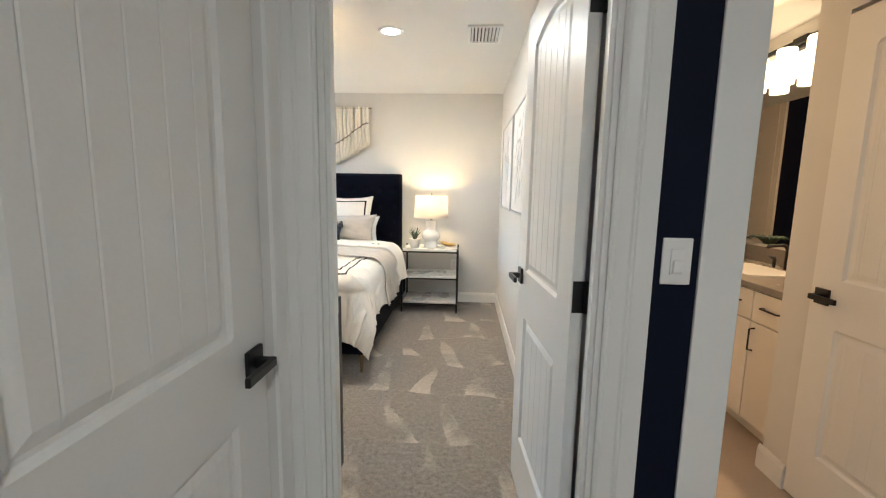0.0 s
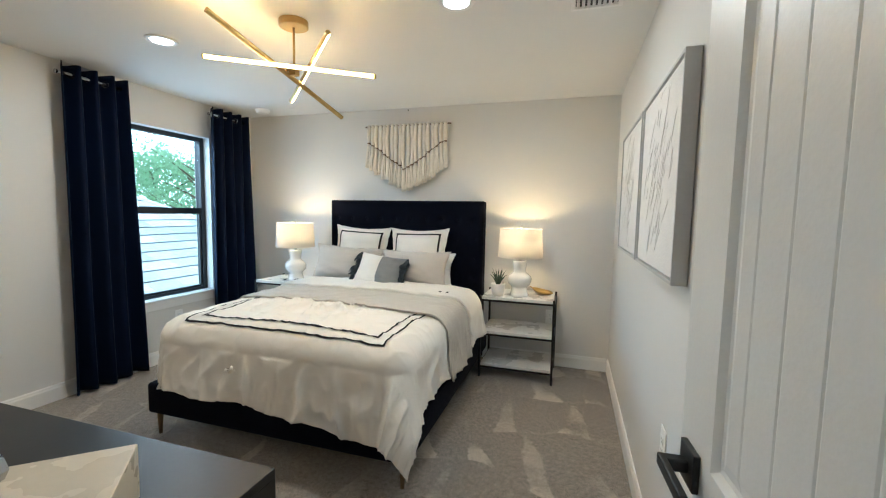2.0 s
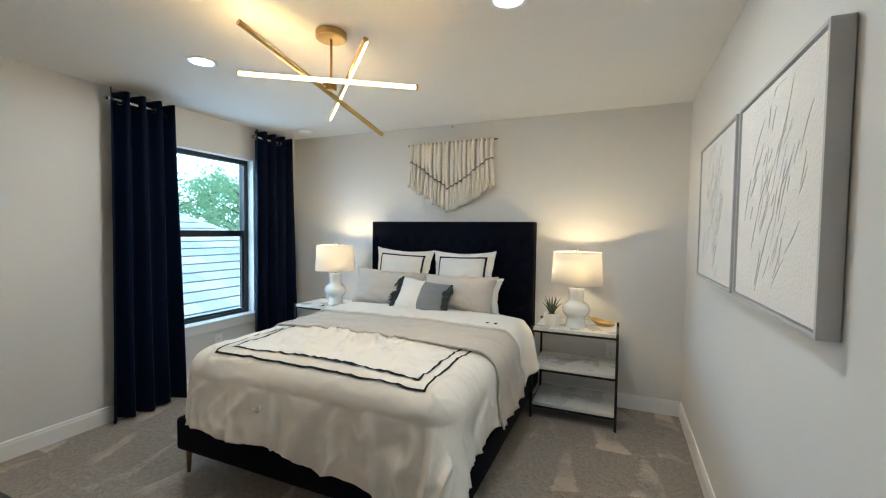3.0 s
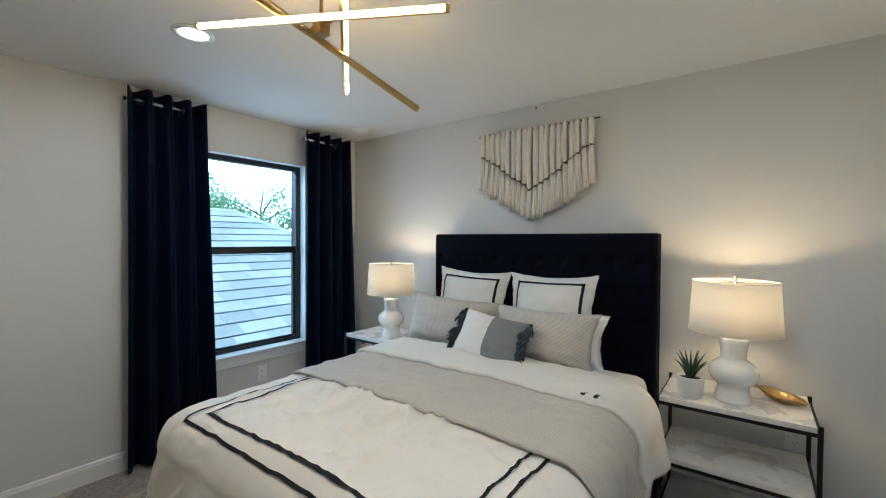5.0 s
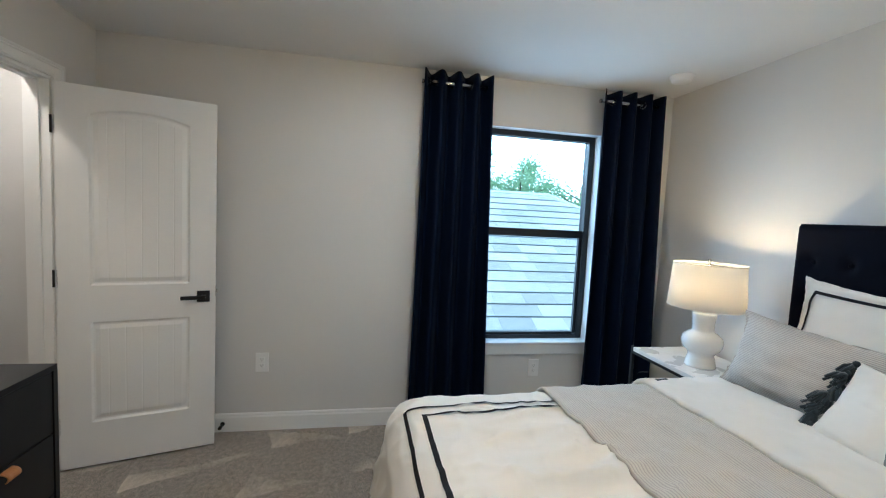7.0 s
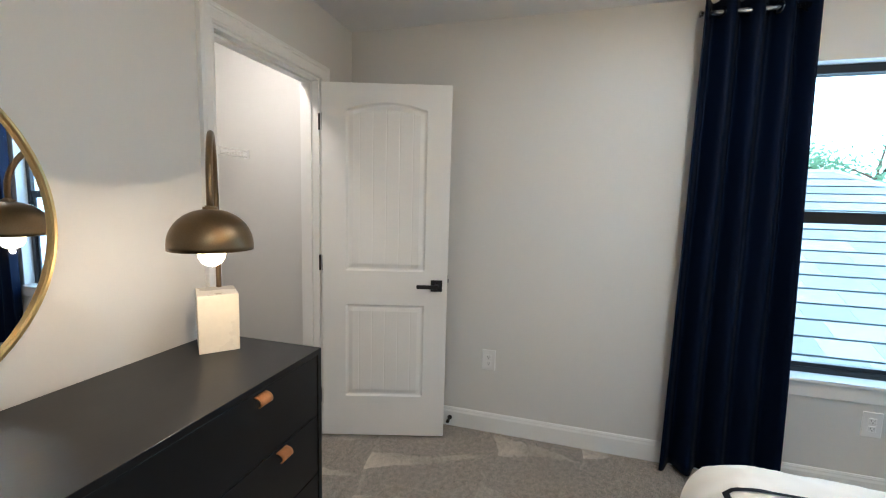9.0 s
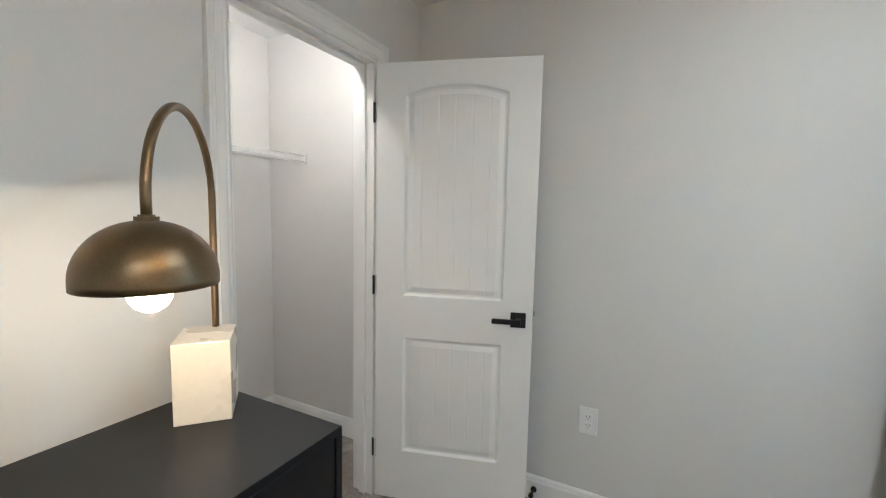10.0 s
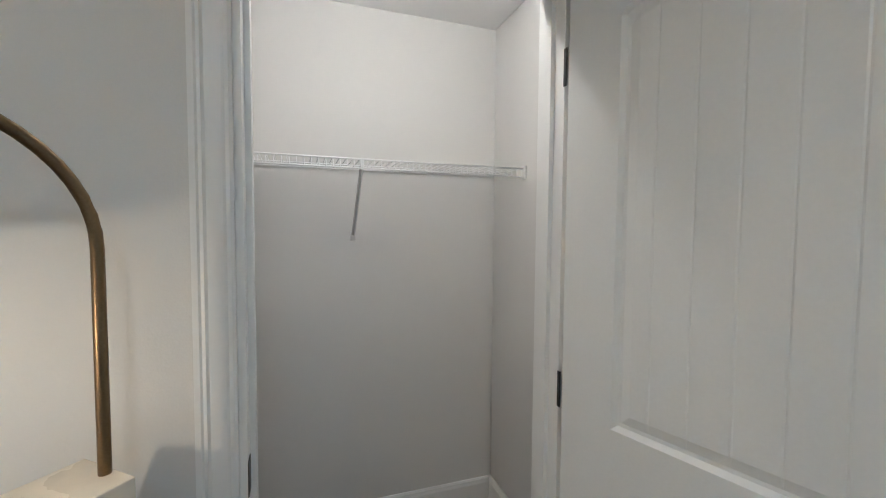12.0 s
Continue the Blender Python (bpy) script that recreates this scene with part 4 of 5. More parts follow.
def tassel(parent, m, seed):
    rnd = random.Random(seed)
    bm = bmesh.new()
    for i in range(22):
        a, r = rnd.uniform(0, 6.28), rnd.uniform(0.004, 0.024)
        ln = rnd.uniform(0.045, 0.07)
        end = Vector((math.cos(a) * r * 1.5, math.sin(a) * r * 1.5, -ln))
        mid = Vector((math.cos(a) * r * 1.2, math.sin(a) * r * 1.2, -ln * 0.45))
        tube([(0, 0, 0), mid, end], lambda t: 0.0068 - 0.002 * t, 5, bm)
    bmesh.ops.create_icosphere(bm, subdivisions=2, radius=0.012, matrix=Matrix.Translation((0, 0, 0.002)))
    p = part("tassel", bm, TASSEL, parent, "slate yarn tassel", smooth=True)
    p.matrix_basis = m


rt = random.Random(5)
for s in (-1, 1):
    for k in range(7):
        tassel(lum, pose(s * 0.232, -0.012 - 0.010 * (k % 2), 0.030 + 0.042 * k, rt.uniform(-25, 10), s * rt.uniform(-32, -8) * (1 if k else 2.2), rt.uniform(0, 360)), 10 * k + s)


# ---- nightstands, lamps, plant, dish ----
def nightstand(m, label):
    ob = thing("nightstand", m, label, "nightstand", "nightstands")
    w, d, h = 0.625, 0.44, 0.715
    for x in (0, w - 0.018):
        for y in (0, d - 0.018):
            part("leg", boxes((x, x + 0.018, y, y + 0.018, 0, h - 0.004), bevel=0.001), BLACK, ob, "thin black metal leg")
    for z in (0.085, 0.37, h - 0.05):
        bm = boxes((0.018, w - 0.018, 0.002, 0.016, z, z + 0.016), (0.018, w - 0.018, d - 0.016, d - 0.002, z, z + 0.016), (0.002, 0.016, 0.018, d - 0.018, z, z + 0.016), (w - 0.016, w - 0.002, 0.018, d - 0.018, z, z + 0.016))
        part("shelf_frame", bm, BLACK, ob, "black metal shelf frame")
        t = 0.024
        inset = 0.019
        part("marble_shelf", boxes((inset, w - inset, 0.003, d - 0.003, z + 0.0165, z + 0.0165 + t), bevel=0.002), MARBLE, ob, "white veined marble shelf")
    return ob


TOPZ = 0.715 - 0.05 + 0.0405
nightstand(pose(-1.088, 5.50, 0), "black metal nightstand with three marble shelves holding lamp and plant")
nightstand(pose(-3.385, 5.45, 0), "black metal nightstand with three marble shelves under a lamp")


def table_lamp(x, y, label):
    ob = thing("table_lamp", pose(x, y, TOPZ), label, "table lamp", "bedside lamps")
    prof = [(0.0005, 0.0), (0.076, 0.0), (0.078, 0.006), (0.076, 0.014), (0.066, 0.055), (0.064, 0.072), (0.072, 0.084), (0.090, 0.10), (0.101, 0.122), (0.103, 0.145), (0.096, 0.168), (0.078, 0.186), (0.060, 0.197), (0.053, 0.206), (0.053, 0.235), (0.058, 0.275), (0.060, 0.296), (0.056, 0.302), (0.0005, 0.303)]
    part("base", lathe(prof, 48), CERAMIC, ob, "glossy white turned ceramic base", smooth=True)
    part("neck", tube([(0, 0, 0.30), (0, 0, 0.36)], 0.011, 12), CHROME, ob)
    part("socket", tube([(0, 0, 0.35), (0, 0, 0.41)], 0.017, 14), CHROME, ob)
    part("bulb", lathe([(0.0005, 0.40), (0.015, 0.405), (0.028, 0.44), (0.026, 0.46), (0.0005, 0.478)], 20), BULB, ob, "lit bulb", smooth=True)
    sh = part("shade", lathe([(0.190, 0.335), (0.176, 0.575)], 64, cap=False), SHADE, ob, "off-white linen drum shade", smooth=True)
    solid(sh, 0.0015)
    for z, r in ((0.335, 0.190), (0.575, 0.176)):
        part("rim", tube([(r * math.cos(i * math.pi / 32), r * math.sin(i * math.pi / 32), z) for i in range(65)], 0.0025, 6, close=False), LINEN, sh)
    bm = bmesh.new()
    for k in range(3):
        a = k * 2.094
        tube([(0.008 * math.cos(a), 0.008 * math.sin(a), 0.57), (0.176 * math.cos(a), 0.176 * math.sin(a), 0.574)], 0.002, 6, bm)
    for s in (-1, 1):
        tube([(s * 0.017, 0, 0.40), (s * 0.045, 0, 0.46), (s * 0.04, 0, 0.53), (0, 0, 0.57)], 0.0018, 6, bm)
    part("harp", bm, CHROME, ob)
    part("finial", lathe([(0.0005, 0.565), (0.008, 0.57), (0.004, 0.58), (0.009, 0.59), (0.008, 0.60), (0.0005, 0.606)], 16), CHROME, ob, smooth=True)
    lamp("table_lamp_bulb", "POINT", (x, y, TOPZ + 0.50), 7.2, (1.0, 0.64, 0.28), 0.03)


table_lamp(-0.775, 5.66, "white ceramic table lamp with linen shade, lit, beside a plant")
table_lamp(-3.03, 5.63, "white ceramic table lamp with linen shade, lit, by the curtain")

pot = thing("potted_aloe", pose(-0.945, 5.58, TOPZ), "small spiky aloe in a white ceramic pot", "potted plant")
part("pot", lathe([(0.0005, 0.0), (0.040, 0.0), (0.046, 0.004), (0.056, 0.045), (0.060, 0.10), (0.060, 0.106), (0.054, 0.106), (0.053, 0.088), (0.0005, 0.088)], 36), SATINCER, pot, smooth=True)
part("soil", lathe([(0.0005, 0.094), (0.0525, 0.092), (0.0525, 0.086)], 24), SOIL, pot)
rp = random.Random(11)
for k in range(17):
    a = k * 2.4 + rp.uniform(-0.2, 0.2)
    lean = 0.12 + 0.55 * (k / 17)
    ln = 0.15 - 0.035 * (k / 17) + rp.uniform(-0.015, 0.015)
    pts = []
    for i in range(8):
        t = i / 7
        th = lean * (0.5 + 0.7 * t)
        pts.append((0.008 * math.cos(a) + ln * t * math.sin(th) * math.cos(a), 0.008 * math.sin(a) + ln * t * math.sin(th) * math.sin(a), 0.09 + ln * t * math.cos(th)))
    bm = tube(pts, lambda t: max(0.0095 * (1 - t) ** 0.7, 0.0006), 6)
    part("leaf", bm, ALOE, pot, smooth=True)


def dish():
    ob = thing("leaf_dish", pose(-0.585, 5.76, TOPZ, 0, 0, -28), "small gold leaf-shaped dish on the nightstand", "dish")
    def fn(u, v):
        w = 0.062 * math.sin(math.pi * min(max(v, 0.0), 1.0)) ** 0.7 * (1 - 0.25 * v) + 0.001
        x = (v - 0.5) * 0.20
        y = u * w
        z = 0.004 + 0.036 * u * u * math.sin(math.pi * v) ** 0.5 + 0.030 * abs(v - 0.5) ** 2 * 4 * (1.5 if v < 0.5 else 0.7) + 0.0015 * math.cos(14 * v * math.pi) * abs(u)
        return (x, y, z)
    solid(part("bowl", sheet(steps(-1, 1, 16), steps(0.0, 1.0, 30), fn), BRASS, ob, smooth=True), 0.003, 1.0)
    part("stalk", tube([(-0.098, 0, 0.045), (-0.115, 0, 0.056), (-0.128, 0.004, 0.058)], 0.004, 8), BRASS, ob, smooth=True)


dish()


# ---- wall hanging ----
def hanging():
    y = 5.955
    ob = thing("macrame_hanging", pose(-1.96, y, 2.26), "cream wool fringe hanging with brown ties on a rod", "wall hanging")
    part("rod", tube([(-0.45, 0, 0), (0.455, 0, 0.004)], 0.006, 10), TIE, ob, "thin pale wooden rod", smooth=True)
    rnd = random.Random(21)
    n = 20
    tie_pts = []
    for i in range(n):
        f = i / (n - 1) * 2 - 1
        x = f * 0.405
        ztie = -0.155 - 0.275 * (1 - abs(f) ** 1.05) + rnd.uniform(-0.012, 0.012)
        zend = -0.415 - 0.255 * (1 - abs(f) ** 0.95) + rnd.uniform(-0.018, 0.018)
        tie_pts.append((x, -0.012, ztie))
        dx = rnd.uniform(-0.012, 0.012)
        ph = rnd.uniform(0, 6)
        def rad(t, ph=ph):
            return (0.0155 + 0.0075 * math.sin(math.pi * min(t * 1.1, 1))) * (1 + 0.05 * math.sin(9 * t + ph))
        pts = [(x + dx * math.sin(math.pi * k / 10), -0.014 - 0.006 * math.sin(math.pi * k / 10), 0.012 + (ztie - 0.012) * k / 10) for k in range(11)]
        part("yarn_strand", tube(pts, rad, 12), YARN, ob, smooth=True)
        bm = bmesh.new()
        for k in range(15):
            a, r = rnd.uniform(0, 6.28), rnd.uniform(0.003, 0.022)
            pts = []
            for j in range(6):
                t = j / 5
                sp = (0.45 + 0.75 * t)
                pts.append((x + math.cos(a) * r * sp + f * 0.016 * t + 0.004 * math.sin(3 * t + k), -0.016 + math.sin(a) * r * 0.8 * sp, ztie + (zend + rnd.uniform(-0.006, 0.006) - ztie) * t))
            tube(pts, lambda t: 0.0068 + 0.004 * math.sin(math.pi * t) - 0.0035 * t, 6, bm)
        part("yarn_tassel", bm, YARN, ob, smooth=True)
        bm = lathe([(0.0145, -0.008), (0.0165, -0.004), (0.0165, 0.004), (0.0145, 0.008)], 14)
        part("tie", bm, TIE, ob, "brown cord tie").matrix_basis = pose(x, -0.014, ztie)
    part("cord", tube([(p[0], p[1] - 0.012, p[2]) for p in tie_pts], 0.0035, 6), TIE, ob, "brown cord", smooth=True)


hanging()
for x, z in ((-1.962, 2.418),):
    tagged(part("nail", tube([(x, 6.0, z), (x, 5.985, z)], 0.005, 8), BLACK), "small dark nail head in the wall", "nail")


# ---- paintings ----
def painting(y0, y1, seed, label):
    z0, z1 = 1.185, 1.925
    ob = thing("canvas_painting", pose(0, (y0 + y1) / 2, z0), label, "painting", "plaster paintings")
    hw, h, d = (y1 - y0) / 2, z1 - z0, 0.05
    bm = boxes((-d, -0.003, -hw, -hw + 0.012, 0, h), (-d, -0.003, hw - 0.012, hw, 0, h), (-d, -0.003, -hw + 0.012, hw - 0.012, 0, 0.012), (-d, -0.003, -hw + 0.012, hw - 0.012, h - 0.012, h), bevel=0.001)
    part("frame", bm, FRAMEP, ob, "pale grey floater frame")
    part("backing", boxes((-0.012, -0.004, -hw + 0.012, hw - 0.012, 0.012, h - 0.012)), BLACK, ob)
    part("canvas", boxes((-d + 0.006, -0.012, -hw + 0.018, hw - 0.018, 0.018, h - 0.018), bevel=0.002), CANVAS, ob)
    rnd = random.Random(seed)
    bm = bmesh.new()
    for _ in range(60):
        cy, cz = rnd.gauss(0.0, 0.13), 0.36 + rnd.gauss(0, 0.13)
        ln, a = rnd.uniform(0.05, 0.19), radians(rnd.gauss(56, 10))
        pts = []
        bend = rnd.uniform(-0.25, 0.25)
        for i in range(7):
            t = i / 6 - 0.5
            aa = a + bend * t
            py = max(-hw + 0.04, min(hw - 0.04, cy - t * ln * math.cos(aa)))
            pz = max(0.04, min(h - 0.04, cz + t * ln * math.sin(aa)))
            pts.append((-d + 0.0055, py, pz))
        r = rnd.uniform(0.0006, 0.0019)
        tube(pts, lambda t: r * (0.25 + math.sin(math.pi * t) ** 0.6), 6, bm)
    part("impasto", bm, CANVAS, ob, "raised plaster strokes", smooth=True)["kind"] = "stuff"


painting(3.545, 4.325, 4, "large white textured plaster canvas in a pale frame")
painting(4.375, 5.19, 9, "white textured plaster canvas in a pale frame")


# ---- outlets and switch ----
def outlet(m):
    ob = thing("wall_outlet", m, "white double power outlet on the wall", "outlet", "wall outlets")
    part("plate", box(bmesh.new(), -0.041, 0.041, -0.006, 0, -0.064, 0.064, bevel=0.003), PLASTIC, ob)
    for z in (-0.02, 0.02):
        r = part("receptacle", box(bmesh.new(), -0.016, 0.016, -0.0085, -0.005, z - 0.0145, z + 0.0145, bevel=0.002), PLASTIC, ob)
        part("slot", boxes((-0.008, -0.006, -0.0088, -0.008, z - 0.002, z + 0.007), (0.006, 0.008, -0.0088, -0.008, z - 0.002, z + 0.007), (-0.002, 0.002, -0.0088, -0.008, z - 0.010, z - 0.006)), BLACK, r)


outlet(pose(W, 3.126, 0.458, 0, 0, 90))
outlet(pose(W, 5.02, 0.385, 0, 0, 90))
outlet(pose(E, 3.72, 0.56, 0, 0, -90))
outlet(pose(-0.52, N, 0.46))
sw = thing("light_switch", pose(0.127, NS, 1.172), "white rocker light switch on the navy wall", "light switch")
part("plate", box(bmesh.new(), -0.036, 0.036, -0.007, 0, -0.058, 0.058, bevel=0.003), PLASTIC, sw)
part("rocker", box(bmesh.new(), -0.0165, 0.0165, -0.011, -0.006, -0.033, 0.033, bevel=0.002), PLASTIC, sw)
part("toggle", box(bmesh.new(), -0.012, 0.012, -0.017, -0.0095, -0.028, 0.004, bevel=0.003), PLASTIC, sw)
stop = thing("door_stop", pose(W + 0.015, 2.895, 0.055), "black rubber-tipped door stop on the baseboard", "door stop")
part("stem", tube([(0, 0, 0), (0.045, 0, 0)], 0.006, 10), BLACK, stop)
part("tip", tube([(0.045, 0, 0), (0.06, 0, 0)], 0.011, 12), BLACK, stop)
part("plate", tube([(0, 0, 0), (0.006, 0, 0)], 0.014, 12), BLACK, stop)


# ---- dresser and what stands on it ----
DX0, DX1, DY0, DY1, DZ = -2.69, -0.905, 2.262, 2.725, 0.892
dr = thing("dresser", pose(0, 0, 0), "charcoal black dresser with tan leather pulls", "dresser")
part("top", boxes((DX0, DX1, DY0, DY1, DZ - 0.02, DZ), bevel=0.0015), DARKWOOD, dr)
part("side_panel", boxes((DX0, DX0 + 0.02, DY0, DY1, 0.135, DZ - 0.02), bevel=0.001), DARKWOOD, dr)
part("side_panel", boxes((DX1 - 0.02, DX1, DY0, DY1, 0.135, DZ - 0.02), bevel=0.001), DARKWOOD, dr)
part("bottom_panel", boxes((DX0 + 0.02, DX1 - 0.02, DY0, DY1 - 0.002, 0.135, 0.155)), DARKWOOD, dr)
part("back_panel", boxes((DX0 + 0.02, DX1 - 0.02, DY0, DY0 + 0.008, 0.155, DZ - 0.02)), DARKWOOD, dr)
xm = (DX0 + DX1) / 2
part("divider", boxes((xm - 0.01, xm + 0.01, DY0 + 0.008, DY1 - 0.02, 0.155, DZ - 0.02)), DARKWOOD, dr)
for r in range(3):
    z0, z1 = ((0.158, 0.434), (0.438, 0.651), (0.655, 0.869))[r]
    for c in range(2):
        x0, x1 = (DX0 + 0.023, xm - 0.002) if c == 0 else (xm + 0.002, DX1 - 0.023)
        dw = part("drawer", boxes((x0, x1, DY1 - 0.022, DY1 - 0.003, z0, z1), bevel=0.0015), DARKWOOD, dr)
        hx = (-2.385 if c == 0 else -1.21) if r == 2 else (-2.472 if c == 0 else -1.123)

        def tab(u, v):
            a = v * math.pi * 0.62
            return (hx + u * 0.024, DY1 - 0.003 + 0.022 * math.sin(a), z1 - 0.012 - 0.002 + 0.014 * math.cos(a) - 0.012)
        solid(part("pull", sheet(steps(-1, 1, 4), steps(0, 1.25, 10), tab), LEATHER, dw, "tan leather tab pull", smooth=True), 0.004, 1.0)
for x in (DX0 + 0.03, DX1 - 0.03):
    for y in (DY0 + 0.04, DY1 - 0.03):
        part("leg", boxes((x - 0.0125, x + 0.0125, y - 0.0125, y + 0.0125, 0, 0.135), bevel=0.001), BLACK, dr, "square black metal leg")


def arc_lamp():
    ob = thing("arc_lamp", pose(-2.578, 2.391, DZ), "aged brass dome lamp on a cream marble block, lit", "table lamp")
    bm = box(bmesh.new(), -0.061, 0.061, -0.092, 0.061, 0.0, 0.194, bevel=0.002)
    p = part("block", bm, MARBLE2, ob, "cream marble block")
    p.matrix_basis = pose(0, 0, 0, 0, 0, -41.3)
    base = Vector((-2.640, 2.340, 0)) - Vector((-2.578, 2.391, 0))
    tip = Vector((-2.349, 2.608, 0)) - Vector((-2.578, 2.391, 0))
    span = tip - base
    path = [base + Vector((0, 0, 0.186 + (0.52 - 0.186) * i / 12)) for i in range(13)]
    mid, r = (base + tip) / 2, span.length / 2
    top = 0.706
    for i in range(1, 25):
        a = math.pi * (1 - i / 24)
        path.append(mid + span.normalized() * r * math.cos(a) + Vector((0, 0, 0.52 + (top - 0.52) * math.sin(a))))
    path.append(tip + Vector((0, 0, 0.49)))
    part("arm", tube(path, 0.0085, 16), BRONZE, ob, "curved brass arm", smooth=True)
    part("collar", tube([tip + Vector((0, 0, 0.482)), tip + Vector((0, 0, 0.493))], 0.0125, 20), BRONZE, ob)
    prof = []
    R, zt, zb = 0.104, 0.484, 0.376
    for i in range(19):
        a = math.pi / 2 * i / 18
        prof.append((max(R * math.sin(a) ** 0.92, 0.0005), zb + 0.012 + (zt - zb - 0.012) * math.cos(a)))
    prof.append((R, zb))
    d = part("shade", lathe(prof, 64, cap=False), BRONZE, ob, "aged brass dome shade", smooth=True)
    d.matrix_basis = Matrix.Translation(tip)
    solid(d, 0.003)
    b = part("bulb", lathe([(0.0005, 0.330), (0.012, 0.332), (0.024, 0.339), (0.032, 0.352), (0.0345, 0.368), (0.031, 0.385), (0.02, 0.402), (0.015, 0.43), (0.0005, 0.43)], 28), BULB, ob, "lit opal globe bulb", smooth=True)
    b.matrix_basis = Matrix.Translation(tip)
    part("socket", tube([tip + Vector((0, 0, 0.425)), tip + Vector((0, 0, 0.49))], 0.018, 16), BRONZE, ob)
    w = Vector((-2.578, 2.391, DZ)) + tip
    lamp("arc_lamp_bulb", "POINT", (w.x, w.y, DZ + 0.323), 2.7, (1.0, 0.66, 0.37), 0.006)


arc_lamp()

rm = thing("round_mirror", pose(-1.775, S, 1.325), "round wall mirror with a thin brass rim", "mirror")
g = part("glass", lathe([(0.443, 0.0), (0.443, 0.014), (0.0005, 0.0141)], 96), MIRROR, rm)
f = part("rim", lathe([(0.4435, 0.0), (0.4435, 0.024), (0.448, 0.028), (0.455, 0.028), (0.457, 0.02), (0.457, 0.0)], 96, cap=False), BRASS, rm, "thin brass rim", smooth=False)
for o in (g, f):
    o.matrix_basis = pose(0, 0.003, 0, -90, 0, 0)

bx = thing("marble_box", pose(-1.075, 2.58, DZ, 0, 0, 42), "low cream marble block on the dresser", "decor block")
part("block", boxes((-0.20, 0, -0.17, 0, 0, 0.098), bevel=0.002), MARBLE2, bx)
orn = thing("crystal_ornament", pose(-1.21, 2.40, DZ + 0.098, 0, 0, 30), "small clear and chrome knot ornament on the marble block", "ornament")
for k, (x, y, a) in enumerate(((0, 0, 20), (0.045, 0.012, -35))):
    t = part("facet", lathe([(0.0005, 0.0), (0.016, 0.0), (0.022, 0.014), (0.017, 0.034), (0.0005, 0.038)], 7), CHROME, orn, "polished faceted knob")
    t.matrix_basis = pose(x, y, 0, 0, 0, a)


# ---- closet ----
def wire_shelf():
    z, yb, yf = 1.714, CB + 0.004, 1.40
    x0, x1 = W + 0.02, -1.73
    ob = thing("wire_shelf", pose(0, 0, 0), "white coated wire closet shelf on a bracket", "wire shelf")
    for y, zz, r in ((yf, z, 0.0038), (yf, z - 0.035, 0.0038), (yb + 0.006, z, 0.003), ((yb + yf) / 2, z - 0.004, 0.003)):
        part("rail", tube([(x0, y, zz), (x1, y, zz)], r, 8), WIRE, ob, smooth=True)
    n = int((x1 - x0) / 0.0265)
    me = None
    for i in range(n):
        x = x0 + 0.012 + i * 0.0265
        if me is None:
            w = part("wire", tube([(0, yb, z + 0.003), (0, yf, z + 0.003), (0, yf + 0.003, z - 0.0345)], 0.002, 5), WIRE, ob)
            me = w.data
        else:
            w = new("wire", me)
            w.parent = ob
        w.location.x = x
    for x in (x0 + 0.16 + 0.28 * k for k in range(7)):
        part("tie_wire", tube([(x, yf + 0.003, z), (x, yf + 0.003, z - 0.035)], 0.0022, 6), WIRE, ob)
    part("end_bracket", boxes((x0 - 0.004, x0 + 0.006, yf - 0.022, yf + 0.014, z - 0.046, z + 0.014), bevel=0.002), WIRE, ob)
    part("brace", boxes((-3.155, -3.141, yf - 0.006, yf + 0.004, z - 0.04, z + 0.002)), WIRE, ob)
    part("brace", tube([(-3.148, yf - 0.004, z - 0.01), (-3.148, CB + 0.012, 1.415)], 0.0075, 8), WIRE, ob)
    part("brace_foot", boxes((-3.16, -3.136, CB, CB + 0.006, 1.385, 1.43), bevel=0.002), WIRE, ob)


wire_shelf()
cl = thing("closet_light", pose(-3.15, S - T, 2.29), "small white globe light above the closet door, lit", "wall light")
part("base", tube([(0, 0, 0), (0, -0.025, 0)], 0.05, 28), PLASTIC, cl)
bm = bmesh.new()
bmesh.ops.create_uvsphere(bm, u_segments=24, v_segments=16, radius=0.042, matrix=Matrix.Translation((0, -0.062, 0)))
part("globe", bm, DISC, cl, "glowing opal globe", smooth=True)
lamp("closet_lamp", "POINT", (-3.15, S - T - 0.125, 2.25), 10.5, (1.0, 0.75, 0.53), 0.02)


